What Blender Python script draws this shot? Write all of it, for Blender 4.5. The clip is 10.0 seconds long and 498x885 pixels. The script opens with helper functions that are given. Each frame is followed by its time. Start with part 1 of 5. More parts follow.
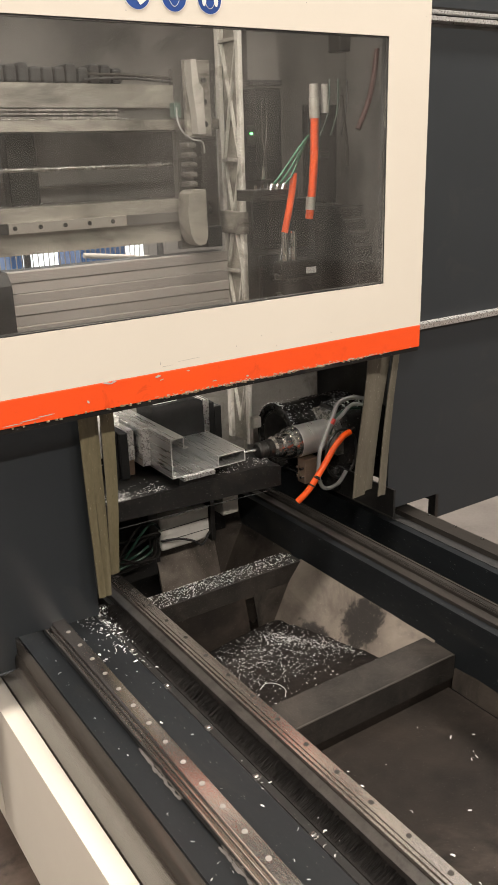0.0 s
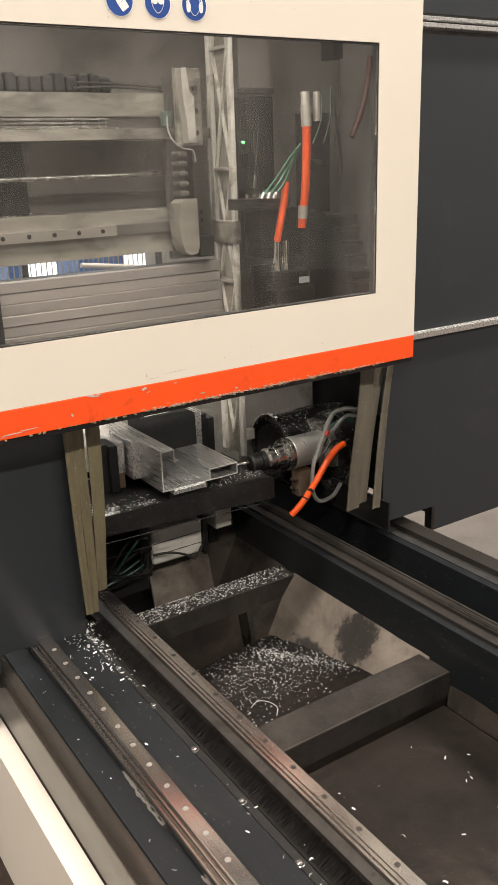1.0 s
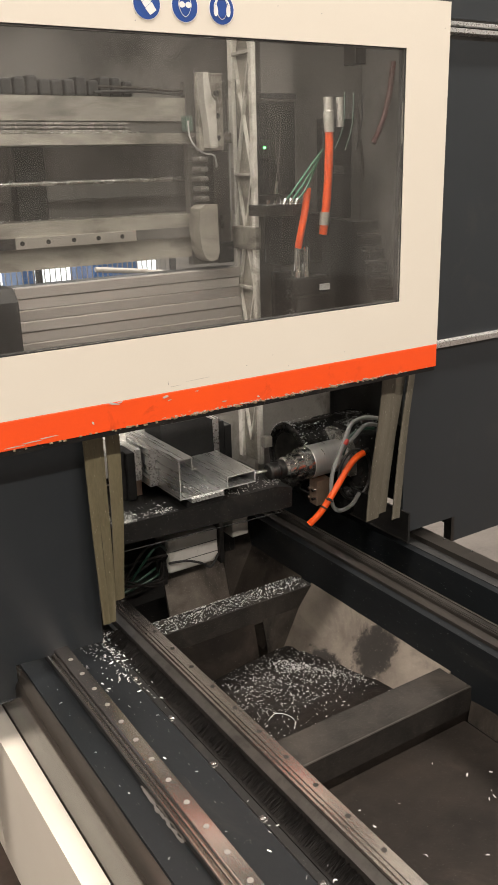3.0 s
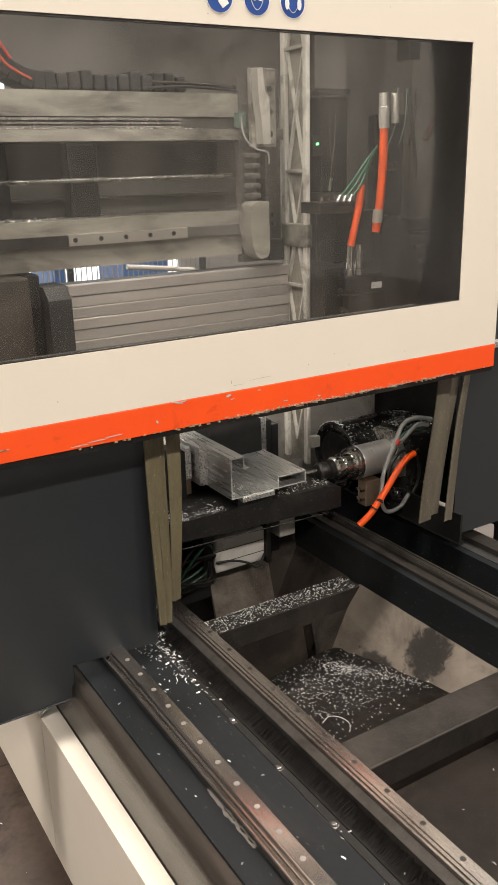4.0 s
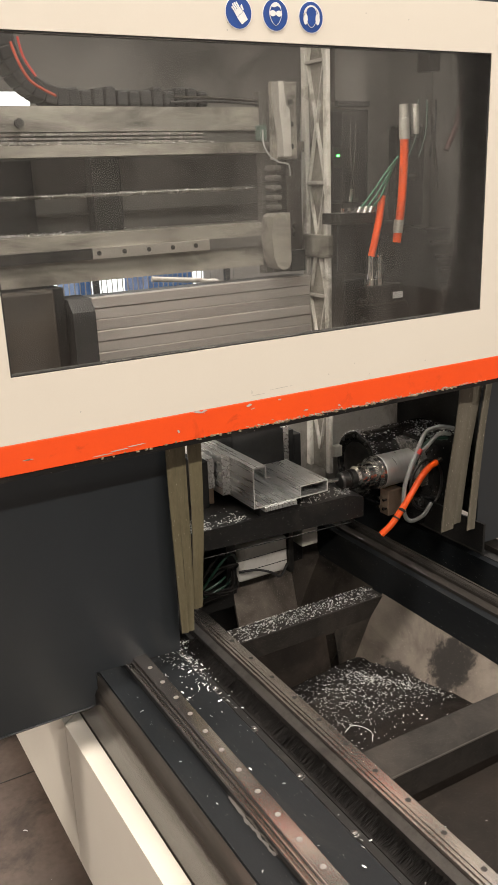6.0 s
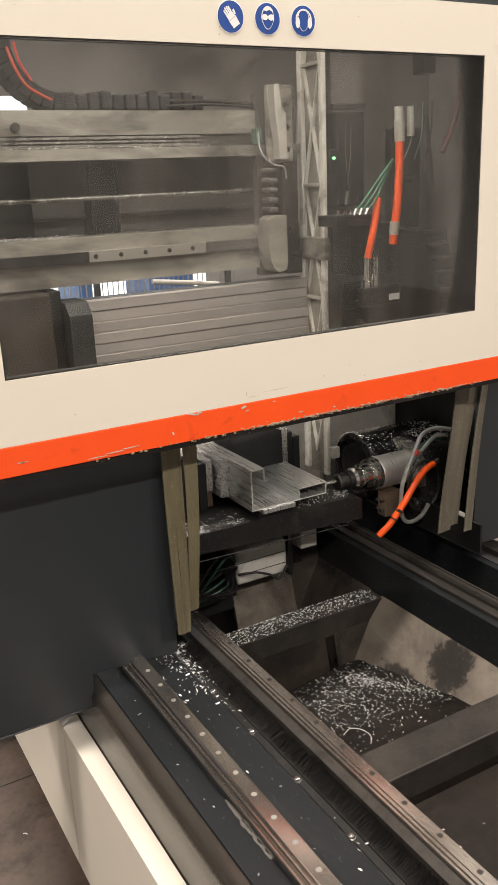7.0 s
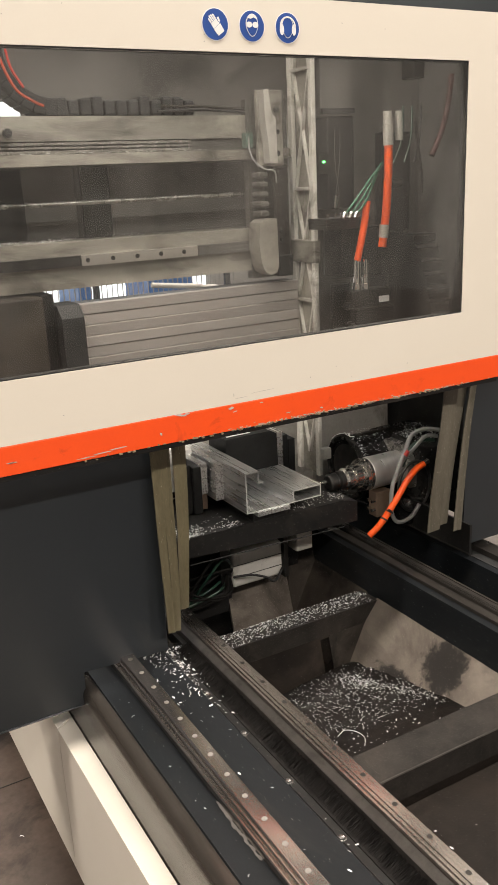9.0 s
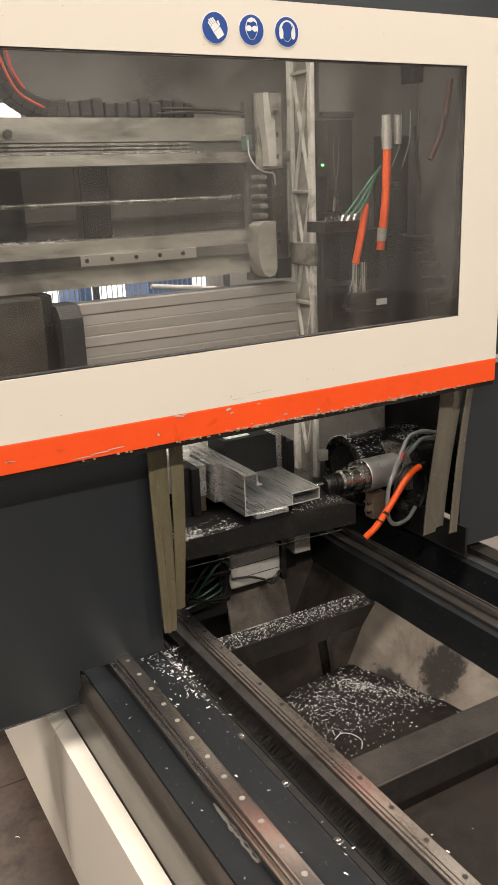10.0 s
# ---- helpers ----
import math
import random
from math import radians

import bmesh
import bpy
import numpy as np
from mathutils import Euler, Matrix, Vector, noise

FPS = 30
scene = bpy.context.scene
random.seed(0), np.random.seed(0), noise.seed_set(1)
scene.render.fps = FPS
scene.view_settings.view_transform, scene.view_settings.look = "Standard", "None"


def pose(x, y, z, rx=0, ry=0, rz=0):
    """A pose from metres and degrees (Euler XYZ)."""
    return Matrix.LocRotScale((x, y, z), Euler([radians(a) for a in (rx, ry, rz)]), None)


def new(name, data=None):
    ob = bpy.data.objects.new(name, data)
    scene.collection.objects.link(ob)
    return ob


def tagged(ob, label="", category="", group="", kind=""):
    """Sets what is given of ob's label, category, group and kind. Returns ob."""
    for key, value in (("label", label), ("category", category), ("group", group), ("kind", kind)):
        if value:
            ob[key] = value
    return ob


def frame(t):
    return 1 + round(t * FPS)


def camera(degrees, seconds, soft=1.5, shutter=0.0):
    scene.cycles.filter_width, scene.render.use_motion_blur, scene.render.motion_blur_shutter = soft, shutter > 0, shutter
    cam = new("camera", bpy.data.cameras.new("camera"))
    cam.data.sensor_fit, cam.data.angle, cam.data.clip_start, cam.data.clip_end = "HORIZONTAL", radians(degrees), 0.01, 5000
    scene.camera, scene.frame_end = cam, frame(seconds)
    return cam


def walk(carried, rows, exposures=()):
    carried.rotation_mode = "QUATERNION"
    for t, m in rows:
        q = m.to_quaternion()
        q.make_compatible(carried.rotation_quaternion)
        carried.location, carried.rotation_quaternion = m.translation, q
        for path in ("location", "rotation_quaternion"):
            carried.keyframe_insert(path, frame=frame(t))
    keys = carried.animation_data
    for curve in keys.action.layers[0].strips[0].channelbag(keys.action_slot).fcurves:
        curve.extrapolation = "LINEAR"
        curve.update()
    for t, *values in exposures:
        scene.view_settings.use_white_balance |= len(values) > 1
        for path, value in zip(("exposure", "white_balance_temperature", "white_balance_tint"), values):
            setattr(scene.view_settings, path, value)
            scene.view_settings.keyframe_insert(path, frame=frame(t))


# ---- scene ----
cam = camera(33.05, 10.0, soft=1.25)
PATH = [
    (0, pose(0.0717, 0.0569, 1.5456, 70.872, 1.684, -33.747)),
    (0.5, pose(0.0997, 0.0647, 1.5397, 71.256, 1.795, -33.715)),
    (1, pose(0.1170, 0.0683, 1.5429, 71.455, 1.923, -33.496)),
    (1.5, pose(0.1221, 0.0721, 1.5410, 71.643, 2.003, -33.488)),
    (2, pose(0.1255, 0.0739, 1.5422, 71.742, 2.095, -33.721)),
    (3.5, pose(0.0791, 0.1375, 1.5459, 71.728, 1.334, -32.239)),
    (4, pose(0.0409, 0.1681, 1.5441, 71.681, 1.438, -31.813)),
    (4.5, pose(0.0303, 0.1682, 1.5468, 71.976, 1.399, -30.959)),
    (5, pose(0.0321, 0.1618, 1.5446, 72.241, 1.455, -30.220)),
    (6.5, pose(0.0489, 0.1502, 1.5458, 72.541, 2.327, -30.161)),
    (7, pose(0.0546, 0.1457, 1.5459, 72.608, 2.390, -29.973)),
    (7.5, pose(0.0594, 0.1386, 1.5459, 72.576, 2.406, -29.766)),
    (8, pose(0.0645, 0.1341, 1.5470, 72.501, 2.503, -29.625)),
    (8.5, pose(0.0689, 0.1301, 1.5464, 72.623, 2.564, -29.629)),
    (9, pose(0.0692, 0.1299, 1.5472, 72.798, 2.597, -29.822)),
    (9.5, pose(0.0676, 0.1317, 1.5483, 72.868, 2.485, -29.843)),
    (10, pose(0.0677, 0.1304, 1.5477, 72.935, 2.174, -29.809)),
]
walk(cam, PATH, exposures=[(0.0, 0.15), (2.0, 0.13), (3.5, 0.08), (7.0, 0.06), (10.0, 0.05)])

# ---- world and light ----
world = bpy.data.worlds.new("hall_air")
scene.world = world
world.use_nodes = True
world.node_tree.nodes["Background"].inputs[0].default_value = (0.9, 0.95, 1.0, 1)
world.node_tree.nodes["Background"].inputs[1].default_value = 0.05


# ---- helpers of this scene ----
ORIGIN = {}
BLOCKY = set()
GANTRY = []


def thing(name, base, label, category, group="", kind="", moving=False):
    ob = new(name)
    ob.location = base
    ob.empty_display_size = 0.05
    ORIGIN[ob] = Vector(base)
    tagged(ob, label, category, group, kind)
    if moving:
        GANTRY.append((ob, tuple(base)))
    return ob


def mesh_of(name, bm, material, origin, smooth=True):
    me = bpy.data.meshes.new(name)
    angle = 14 if id(bm) in BLOCKY else 35
    BLOCKY.discard(id(bm))
    bmesh.ops.translate(bm, verts=bm.verts, vec=-Vector(origin))
    bmesh.ops.recalc_face_normals(bm, faces=bm.faces)
    bm.to_mesh(me)
    bm.free()
    for m in material if isinstance(material, (list, tuple)) else [material]:
        me.materials.append(m)
    if smooth:
        me.shade_smooth()
        me.set_sharp_from_angle(angle=radians(angle))
    return me


def part(name, bm, material, parent, label="", smooth=True):
    o = ORIGIN[parent]
    ob = new(name, mesh_of(name, bm, material, o, smooth))
    ob.parent = parent
    ORIGIN[ob] = o
    if label:
        tagged(ob, label)
    return ob


def solo(name, bm, material, base, label, category, group="", kind="", moving=False, smooth=True):
    ob = new(name, mesh_of(name, bm, material, base, smooth))
    ob.location = base
    ORIGIN[ob] = Vector(base)
    tagged(ob, label, category, group, kind)
    if moving:
        GANTRY.append((ob, tuple(base)))
    return ob


def again(ob, parent, offset, name=None):
    """One more piece on the same mesh under parent, shifted."""
    c = new(name or ob.name.split(".")[0], ob.data)
    c.parent = parent
    c.location = Vector(offset)
    ORIGIN[c] = ORIGIN[parent]
    return c


def box(x0, x1, y0, y1, z0, z1, bevel=0.0, seg=2, bm=None):
    bm = bm or bmesh.new()
    r = bmesh.ops.create_cube(bm, size=1.0)
    vs = r["verts"]
    for v in vs:
        v.co = Vector((x0 + (v.co.x + 0.5) * (x1 - x0), y0 + (v.co.y + 0.5) * (y1 - y0), z0 + (v.co.z + 0.5) * (z1 - z0)))
    if bevel:
        es = list({e for v in vs for e in v.link_edges})
        bmesh.ops.bevel(bm, geom=es, offset=bevel, segments=seg, affect="EDGES", profile=0.5)
        if seg < 3:
            BLOCKY.add(id(bm))
    return bm


def cyl(a, b, r0, r1=None, n=28, bevel=0.0, bm=None, caps=True):
    """A round bar from a to b."""
    bm = bm or bmesh.new()
    a, b = Vector(a), Vector(b)
    r1 = r0 if r1 is None else r1
    m = Matrix.Translation((a + b) / 2) @ (b - a).to_track_quat("Z", "Y").to_matrix().to_4x4()
    r = bmesh.ops.create_cone(bm, cap_ends=caps, segments=n, radius1=r0, radius2=r1, depth=(b - a).length, matrix=m)
    if bevel:
        es = [e for e in {e for v in r["verts"] for e in v.link_edges} if len(e.link_faces) == 2 and e.calc_face_angle(0) > 0.9]
        bmesh.ops.bevel(bm, geom=es, offset=bevel, segments=2, affect="EDGES")
    return bm


def lathe(a, b, rings, n=40, bm=None):
    """A turned body on the axis from a to b; rings: (share of the length, radius)."""
    bm = bm or bmesh.new()
    a, b = Vector(a), Vector(b)
    q = (b - a).to_track_quat("Z", "Y").to_matrix()
    loops = []
    for s, r in rings:
        c = a.lerp(b, s)
        loops.append([bm.verts.new(c + q @ Vector((r * math.cos(k * math.tau / n), r * math.sin(k * math.tau / n), 0))) for k in range(n)])
    for p, q2 in zip(loops, loops[1:]):
        for k in range(n):
            bm.faces.new((p[k], p[(k + 1) % n], q2[(k + 1) % n], q2[k]))
    bm.faces.new(loops[0][::-1])
    bm.faces.new(loops[-1])
    return bm


def smooth_line(points, steps=8):
    ps = [Vector(p) for p in points]
    out = []
    for i in range(len(ps) - 1):
        p0, p1, p2, p3 = ps[max(i - 1, 0)], ps[i], ps[i + 1], ps[min(i + 2, len(ps) - 1)]
        for k in range(steps):
            t = k / steps
            out.append(0.5 * (2 * p1 + (p2 - p0) * t + (2 * p0 - 5 * p1 + 4 * p2 - p3) * t * t + (3 * p1 - p0 - 3 * p2 + p3) * t ** 3))
    return out + [ps[-1]]


def tube(points, r, n=12, steps=8, bm=None):
    bm = bm or bmesh.new()
    line = smooth_line(points, steps)
    up = Vector((0.13, 0.29, 0.95))
    loops = []
    for i, p in enumerate(line):
        d = (line[min(i + 1, len(line) - 1)] - line[max(i - 1, 0)]).normalized()
        s = d.cross(up)
        if s.length < 1e-3:
            s = d.cross(Vector((1, 0, 0)))
        s.normalize()
        u = s.cross(d)
        loops.append([bm.verts.new(p + r * (math.cos(k * math.tau / n) * s + math.sin(k * math.tau / n) * u)) for k in range(n)])
    for p, q in zip(loops, loops[1:]):
        for k in range(n):
            bm.faces.new((p[k], p[(k + 1) % n], q[(k + 1) % n], q[k]))
    bm.faces.new(loops[0][::-1])
    bm.faces.new(loops[-1])
    return bm


def prism(section, axis, a, b, bm=None):
    """A closed section pushed along an axis: 'y' takes (x, z) corners, 'x' takes (y, z), 'z' takes (x, y)."""
    bm = bm or bmesh.new()
    put = {"y": lambda u, v, w: (u, w, v), "x": lambda u, v, w: (w, u, v), "z": lambda u, v, w: (u, v, w)}[axis]
    lo = [bm.verts.new(put(u, v, a)) for u, v in section]
    hi = [bm.verts.new(put(u, v, b)) for u, v in section]
    n = len(section)
    for k in range(n):
        bm.faces.new((lo[k], lo[(k + 1) % n], hi[(k + 1) % n], hi[k]))
    bm.faces.new(lo[::-1])
    bm.faces.new(hi)
    return bm


def bent(bm, offset=0.0012, seg=2, angle=0.6):
    es = [e for e in bm.edges if len(e.link_faces) == 2 and e.calc_face_angle(0) > angle]
    bmesh.ops.bevel(bm, geom=es, offset=offset, segments=seg, affect="EDGES", profile=0.6)
    if seg < 3:
        BLOCKY.add(id(bm))
    return bm


# ---- materials ----
def material(name, dark, light, rough=(0.4, 0.6), metal=0.0, scale=8.0, fine=120.0, bump=0.15, stain=0.0, stain_colour=(0.1, 0.09, 0.08),
             stain_scale=3.0, stretch=(1, 1, 1), spec=0.5, per_piece=0.0, dust=0.0, dust_colour=(0.6, 0.6, 0.6), dust_scale=300.0, coat=0.0, blots=(), blot_colour=(0.01, 0.009, 0.008)):
    m = bpy.data.materials.new(name)
    m.use_nodes = True
    nt = m.node_tree
    N, L = nt.nodes, nt.links
    b = N["Principled BSDF"]
    co = N.new("ShaderNodeTexCoord")
    mp = N.new("ShaderNodeMapping")
    mp.inputs["Scale"].default_value = stretch
    L.new(co.outputs["Object"], mp.inputs[0])

    def noise_tex(s, detail=5.0, rough_=0.6, d=0.0):
        n = N.new("ShaderNodeTexNoise")
        n.inputs["Scale"].default_value, n.inputs["Detail"].default_value = s, detail
        n.inputs["Roughness"].default_value, n.inputs["Distortion"].default_value = rough_, d
        L.new(mp.outputs[0], n.inputs["Vector"])
        return n

    def ramp(src, lo, hi, a=0.0, c=1.0):
        r = N.new("ShaderNodeMapRange")
        L.new(src, r.inputs["Value"])
        r.inputs["From Min"].default_value, r.inputs["From Max"].default_value = lo, hi
        r.inputs["To Min"].default_value, r.inputs["To Max"].default_value = a, c
        return r.outputs[0]

    def mix(f, a, c):
        x = N.new("ShaderNodeMix")
        x.data_type = "RGBA"
        L.new(f, x.inputs[0])
        for k, v in ((6, a), (7, c)):
            if isinstance(v, tuple):
                x.inputs[k].default_value = (*v, 1)
            else:
                L.new(v, x.inputs[k])
        return x.outputs[2]

    big, small = noise_tex(scale), noise_tex(fine, 3.0)
    add = N.new("ShaderNodeMath")
    add.operation = "MULTIPLY_ADD"
    L.new(small.outputs[0], add.inputs[0])
    add.inputs[1].default_value = 0.35
    L.new(big.outputs[0], add.inputs[2])
    f = ramp(add.outputs[0], 0.42, 0.92)
    colour = mix(f, dark, light)
    if stain:
        st = noise_tex(stain_scale, 8.0, 0.65, 0.6)
        colour = mix(ramp(st.outputs[0], 0.62 - 0.25 * stain, 0.72 - 0.1 * stain), colour, stain_colour)
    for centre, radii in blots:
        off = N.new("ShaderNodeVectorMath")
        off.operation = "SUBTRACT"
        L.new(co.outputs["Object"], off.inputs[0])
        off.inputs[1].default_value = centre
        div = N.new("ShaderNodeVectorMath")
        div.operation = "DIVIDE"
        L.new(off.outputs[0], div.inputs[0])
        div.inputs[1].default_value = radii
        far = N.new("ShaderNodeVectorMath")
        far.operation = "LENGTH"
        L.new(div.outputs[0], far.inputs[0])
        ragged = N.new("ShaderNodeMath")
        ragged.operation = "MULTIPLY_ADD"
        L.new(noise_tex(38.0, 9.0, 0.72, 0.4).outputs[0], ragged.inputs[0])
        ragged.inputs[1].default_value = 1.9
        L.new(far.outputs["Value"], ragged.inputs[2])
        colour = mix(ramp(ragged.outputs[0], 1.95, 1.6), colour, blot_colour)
    if dust:
        du = noise_tex(dust_scale, 2.0, 0.5)
        colour = mix(ramp(du.outputs[0], 0.72 - dust * 0.2, 0.76 - dust * 0.2), colour, dust_colour)
    if per_piece:
        info = N.new("ShaderNodeObjectInfo")
        hs = N.new("ShaderNodeHueSaturation")
        L.new(colour, hs.inputs["Color"])
        L.new(ramp(info.outputs["Random"], 0, 1, 1 - per_piece, 1 + per_piece), hs.inputs["Value"])
        colour = hs.outputs[0]
    L.new(colour, b.inputs["Base Color"])
    L.new(ramp(add.outputs[0], 0.4, 0.95, rough[1], rough[0]), b.inputs["Roughness"])
    b.inputs["Metallic"].default_value = metal
    b.inputs["Specular IOR Level"].default_value = spec
    b.inputs["Coat Weight"].default_value = coat
    bp = N.new("ShaderNodeBump")
    bp.inputs["Strength"].default_value, bp.inputs["Distance"].default_value = bump, 0.002
    L.new(add.outputs[0], bp.inputs["Height"])
    L.new(bp.outputs[0], b.inputs["Normal"])
    return m


CREAM = material("cream_paint", (0.675, 0.63, 0.548), (0.705, 0.66, 0.578), (0.35, 0.5), scale=3, fine=260, bump=0.05)
ORANGE = material("orange_paint", (0.80, 0.072, 0.008), (0.86, 0.085, 0.010), (0.35, 0.5), scale=6, fine=200, bump=0.06, stain=0.08, stain_colour=(0.66, 0.06, 0.008), stain_scale=20)
SLATE = material("slate_paint", (0.0200, 0.0245, 0.0288), (0.0255, 0.0305, 0.0352), (0.30, 0.38), scale=4, fine=300, bump=0.015, stain=0.15, stain_colour=(0.034, 0.037, 0.039), stain_scale=5, spec=0.5)
BED = material("bed_paint", (0.0066, 0.0080, 0.0094), (0.0112, 0.0131, 0.0148), (0.3, 0.5), scale=9, fine=300, bump=0.08, stain=0.25, stain_colour=(0.019, 0.0193, 0.019), stain_scale=12, stretch=(1, 0.3, 1), dust=0.05, dust_colour=(0.15, 0.145, 0.14), spec=0.3)
TAUPE = material("worn_bed_side", (0.023, 0.020, 0.0172), (0.040, 0.035, 0.030), (0.14, 0.26), scale=5, fine=120, bump=0.03, stretch=(1, 0.2, 1))
LIP = material("brown_bed_lip", (0.014, 0.0125, 0.011), (0.028, 0.025, 0.022), (0.3, 0.45), scale=9, fine=200, bump=0.08, stretch=(1, 0.3, 1), stain=0.3, stain_colour=(0.010, 0.009, 0.008), stain_scale=10, spec=0.35)
# beam paint toned down: the shade of the recesses is in this colour
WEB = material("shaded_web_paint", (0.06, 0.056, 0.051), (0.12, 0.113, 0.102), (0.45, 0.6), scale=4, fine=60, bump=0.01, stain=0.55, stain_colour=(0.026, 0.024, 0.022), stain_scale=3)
DUSTY = material("dusty_black_steel", (0.010, 0.0090, 0.0081), (0.027, 0.0238, 0.0210), (0.5, 0.75), scale=14, fine=260, bump=0.25, stain=0.5, stain_colour=(0.040, 0.034, 0.029), stain_scale=6, dust=0.3, dust_colour=(0.10, 0.09, 0.08), dust_scale=650, spec=0.2)
# darker copy of TRAY: shade on walls and pillar put into colour, plus stains
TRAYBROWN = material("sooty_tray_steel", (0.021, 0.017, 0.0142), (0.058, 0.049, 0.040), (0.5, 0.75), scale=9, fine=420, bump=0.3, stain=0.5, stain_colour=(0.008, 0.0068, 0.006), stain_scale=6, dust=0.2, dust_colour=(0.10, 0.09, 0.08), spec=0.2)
BRISTLE = material("black_bristle", (0.004, 0.0037, 0.0034), (0.014, 0.0125, 0.0115), (0.6, 0.8), scale=50, fine=300, bump=0.0, spec=0.15)
# floor colour raised to stand for stronger light on it
FLOORLIT = material("painted_floor", (0.085, 0.075, 0.066), (0.12, 0.107, 0.095), (0.4, 0.6), scale=2.5, fine=90, bump=0.1, stain=0.25, stain_colour=(0.06, 0.052, 0.045), stain_scale=3)
DIRTYSTEEL = material("dirty_steel_flange", (0.036, 0.033, 0.030), (0.078, 0.072, 0.066), (0.3, 0.5), metal=0.6, scale=25, fine=300, bump=0.15, stain=0.35, stain_colour=(0.022, 0.02, 0.018), stain_scale=14)
# bare sawn ends; the brighter base also carries their edge highlight
CUT = material("fresh_cut_aluminium", (0.80, 0.80, 0.79), (0.88, 0.88, 0.87), (0.35, 0.5), metal=0.7, scale=60, fine=300, bump=0.05)
BOLT = material("dull_bolt", (0.16, 0.155, 0.15), (0.26, 0.25, 0.24), (0.2, 0.35), metal=0.9, scale=60, fine=300, bump=0.05)
BLACK = material("black_steel", (0.007, 0.007, 0.007), (0.016, 0.0155, 0.015), (0.3, 0.6), scale=12, fine=240, bump=0.2, stain=0.25, stain_colour=(0.032, 0.029, 0.026), stain_scale=9, dust=0.12, dust_colour=(0.18, 0.17, 0.16), spec=0.3)
RUBBER = material("black_rubber", (0.008, 0.008, 0.008), (0.015, 0.015, 0.015), (0.6, 0.8), scale=20, fine=300, bump=0.2)
STEEL = material("ground_steel", (0.46, 0.425, 0.40), (0.60, 0.56, 0.53), (0.19, 0.28), metal=1, scale=5, fine=60, bump=0.0, stretch=(12, 0.3, 12), stain=0.3, stain_colour=(0.30, 0.265, 0.245), stain_scale=6)
STEELX = material("ground_steel_rail", (0.56, 0.53, 0.485), (0.60, 0.57, 0.525), (0.27, 0.30), metal=0.75, scale=9, fine=40, bump=0.0)
GREASE = material("dried_grease", (0.10, 0.095, 0.09), (0.18, 0.17, 0.16), (0.25, 0.5), scale=60, fine=300, bump=0.4)
OILBLACK = material("oily_black_casting", (0.008, 0.008, 0.008), (0.02, 0.019, 0.018), (0.12, 0.3), scale=18, fine=90, bump=0.5, dust=0.12, dust_colour=(0.35, 0.35, 0.34), dust_scale=160)
BARREL = material("turned_steel", (0.74, 0.72, 0.69), (0.88, 0.86, 0.83), (0.24, 0.34), metal=0.8, scale=6, fine=20, bump=0.003, stretch=(6, 1, 1))
LAMELLA = material("brushed_cover", (0.36, 0.335, 0.315), (0.41, 0.385, 0.365), (0.28, 0.4), metal=0.4, scale=5, fine=60, bump=0.01, stretch=(0.3, 4, 4), per_piece=0.14)
HEADGREY = material("oily_head_steel", (0.24, 0.23, 0.21), (0.40, 0.385, 0.355), (0.16, 0.36), metal=0.65, scale=25, fine=200, bump=0.2, stain=0.35, stain_colour=(0.08, 0.075, 0.065), stain_scale=14)
SCREW = material("screw_cap", (0.20, 0.185, 0.17), (0.30, 0.28, 0.255), (0.35, 0.5), metal=0.4, scale=90, fine=400, bump=0.2)
CHROME = material("chrome", (0.60, 0.59, 0.565), (0.78, 0.77, 0.745), (0.14, 0.28), metal=1, scale=20, fine=300, bump=0.03)
DARKSTEEL = material("dark_steel", (0.05, 0.05, 0.05), (0.11, 0.105, 0.1), (0.25, 0.45), metal=0.9, scale=30, fine=300, bump=0.1)
ALU = material("mill_aluminium", (0.73, 0.73, 0.725), (0.78, 0.78, 0.775), (0.22, 0.36), metal=0.88, scale=10, fine=90, bump=0.015, stretch=(20, 0.6, 20))
CAST = material("cast_grey", (0.34, 0.325, 0.295), (0.46, 0.44, 0.40), (0.4, 0.6), metal=0.2, scale=10, fine=160, bump=0.12, stain=0.25, stain_colour=(0.2, 0.185, 0.16), stain_scale=9)
BEAMGREY = material("beam_grey", (0.20, 0.185, 0.16), (0.37, 0.35, 0.305), (0.35, 0.55), metal=0.15, scale=7, fine=100, bump=0.05, stain=0.75, stain_colour=(0.065, 0.058, 0.049), stain_scale=6, stretch=(0.5, 1, 1.6), dust=0.15, dust_colour=(0.5, 0.48, 0.44), dust_scale=260)
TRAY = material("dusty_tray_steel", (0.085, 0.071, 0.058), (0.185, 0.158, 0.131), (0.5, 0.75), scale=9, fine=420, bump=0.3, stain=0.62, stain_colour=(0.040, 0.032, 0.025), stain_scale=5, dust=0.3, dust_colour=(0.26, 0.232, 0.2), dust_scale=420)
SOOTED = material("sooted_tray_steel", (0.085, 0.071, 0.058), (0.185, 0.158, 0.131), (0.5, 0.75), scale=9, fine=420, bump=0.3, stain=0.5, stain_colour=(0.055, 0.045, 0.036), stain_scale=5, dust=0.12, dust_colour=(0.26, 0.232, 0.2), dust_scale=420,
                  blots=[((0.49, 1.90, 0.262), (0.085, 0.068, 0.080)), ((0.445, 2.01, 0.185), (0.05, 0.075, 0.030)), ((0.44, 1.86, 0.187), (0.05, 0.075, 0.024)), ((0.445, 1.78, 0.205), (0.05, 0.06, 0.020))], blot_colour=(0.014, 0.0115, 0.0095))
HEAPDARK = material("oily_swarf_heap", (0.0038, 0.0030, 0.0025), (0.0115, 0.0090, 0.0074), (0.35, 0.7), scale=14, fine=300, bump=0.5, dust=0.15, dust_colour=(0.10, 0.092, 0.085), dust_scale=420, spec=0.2)
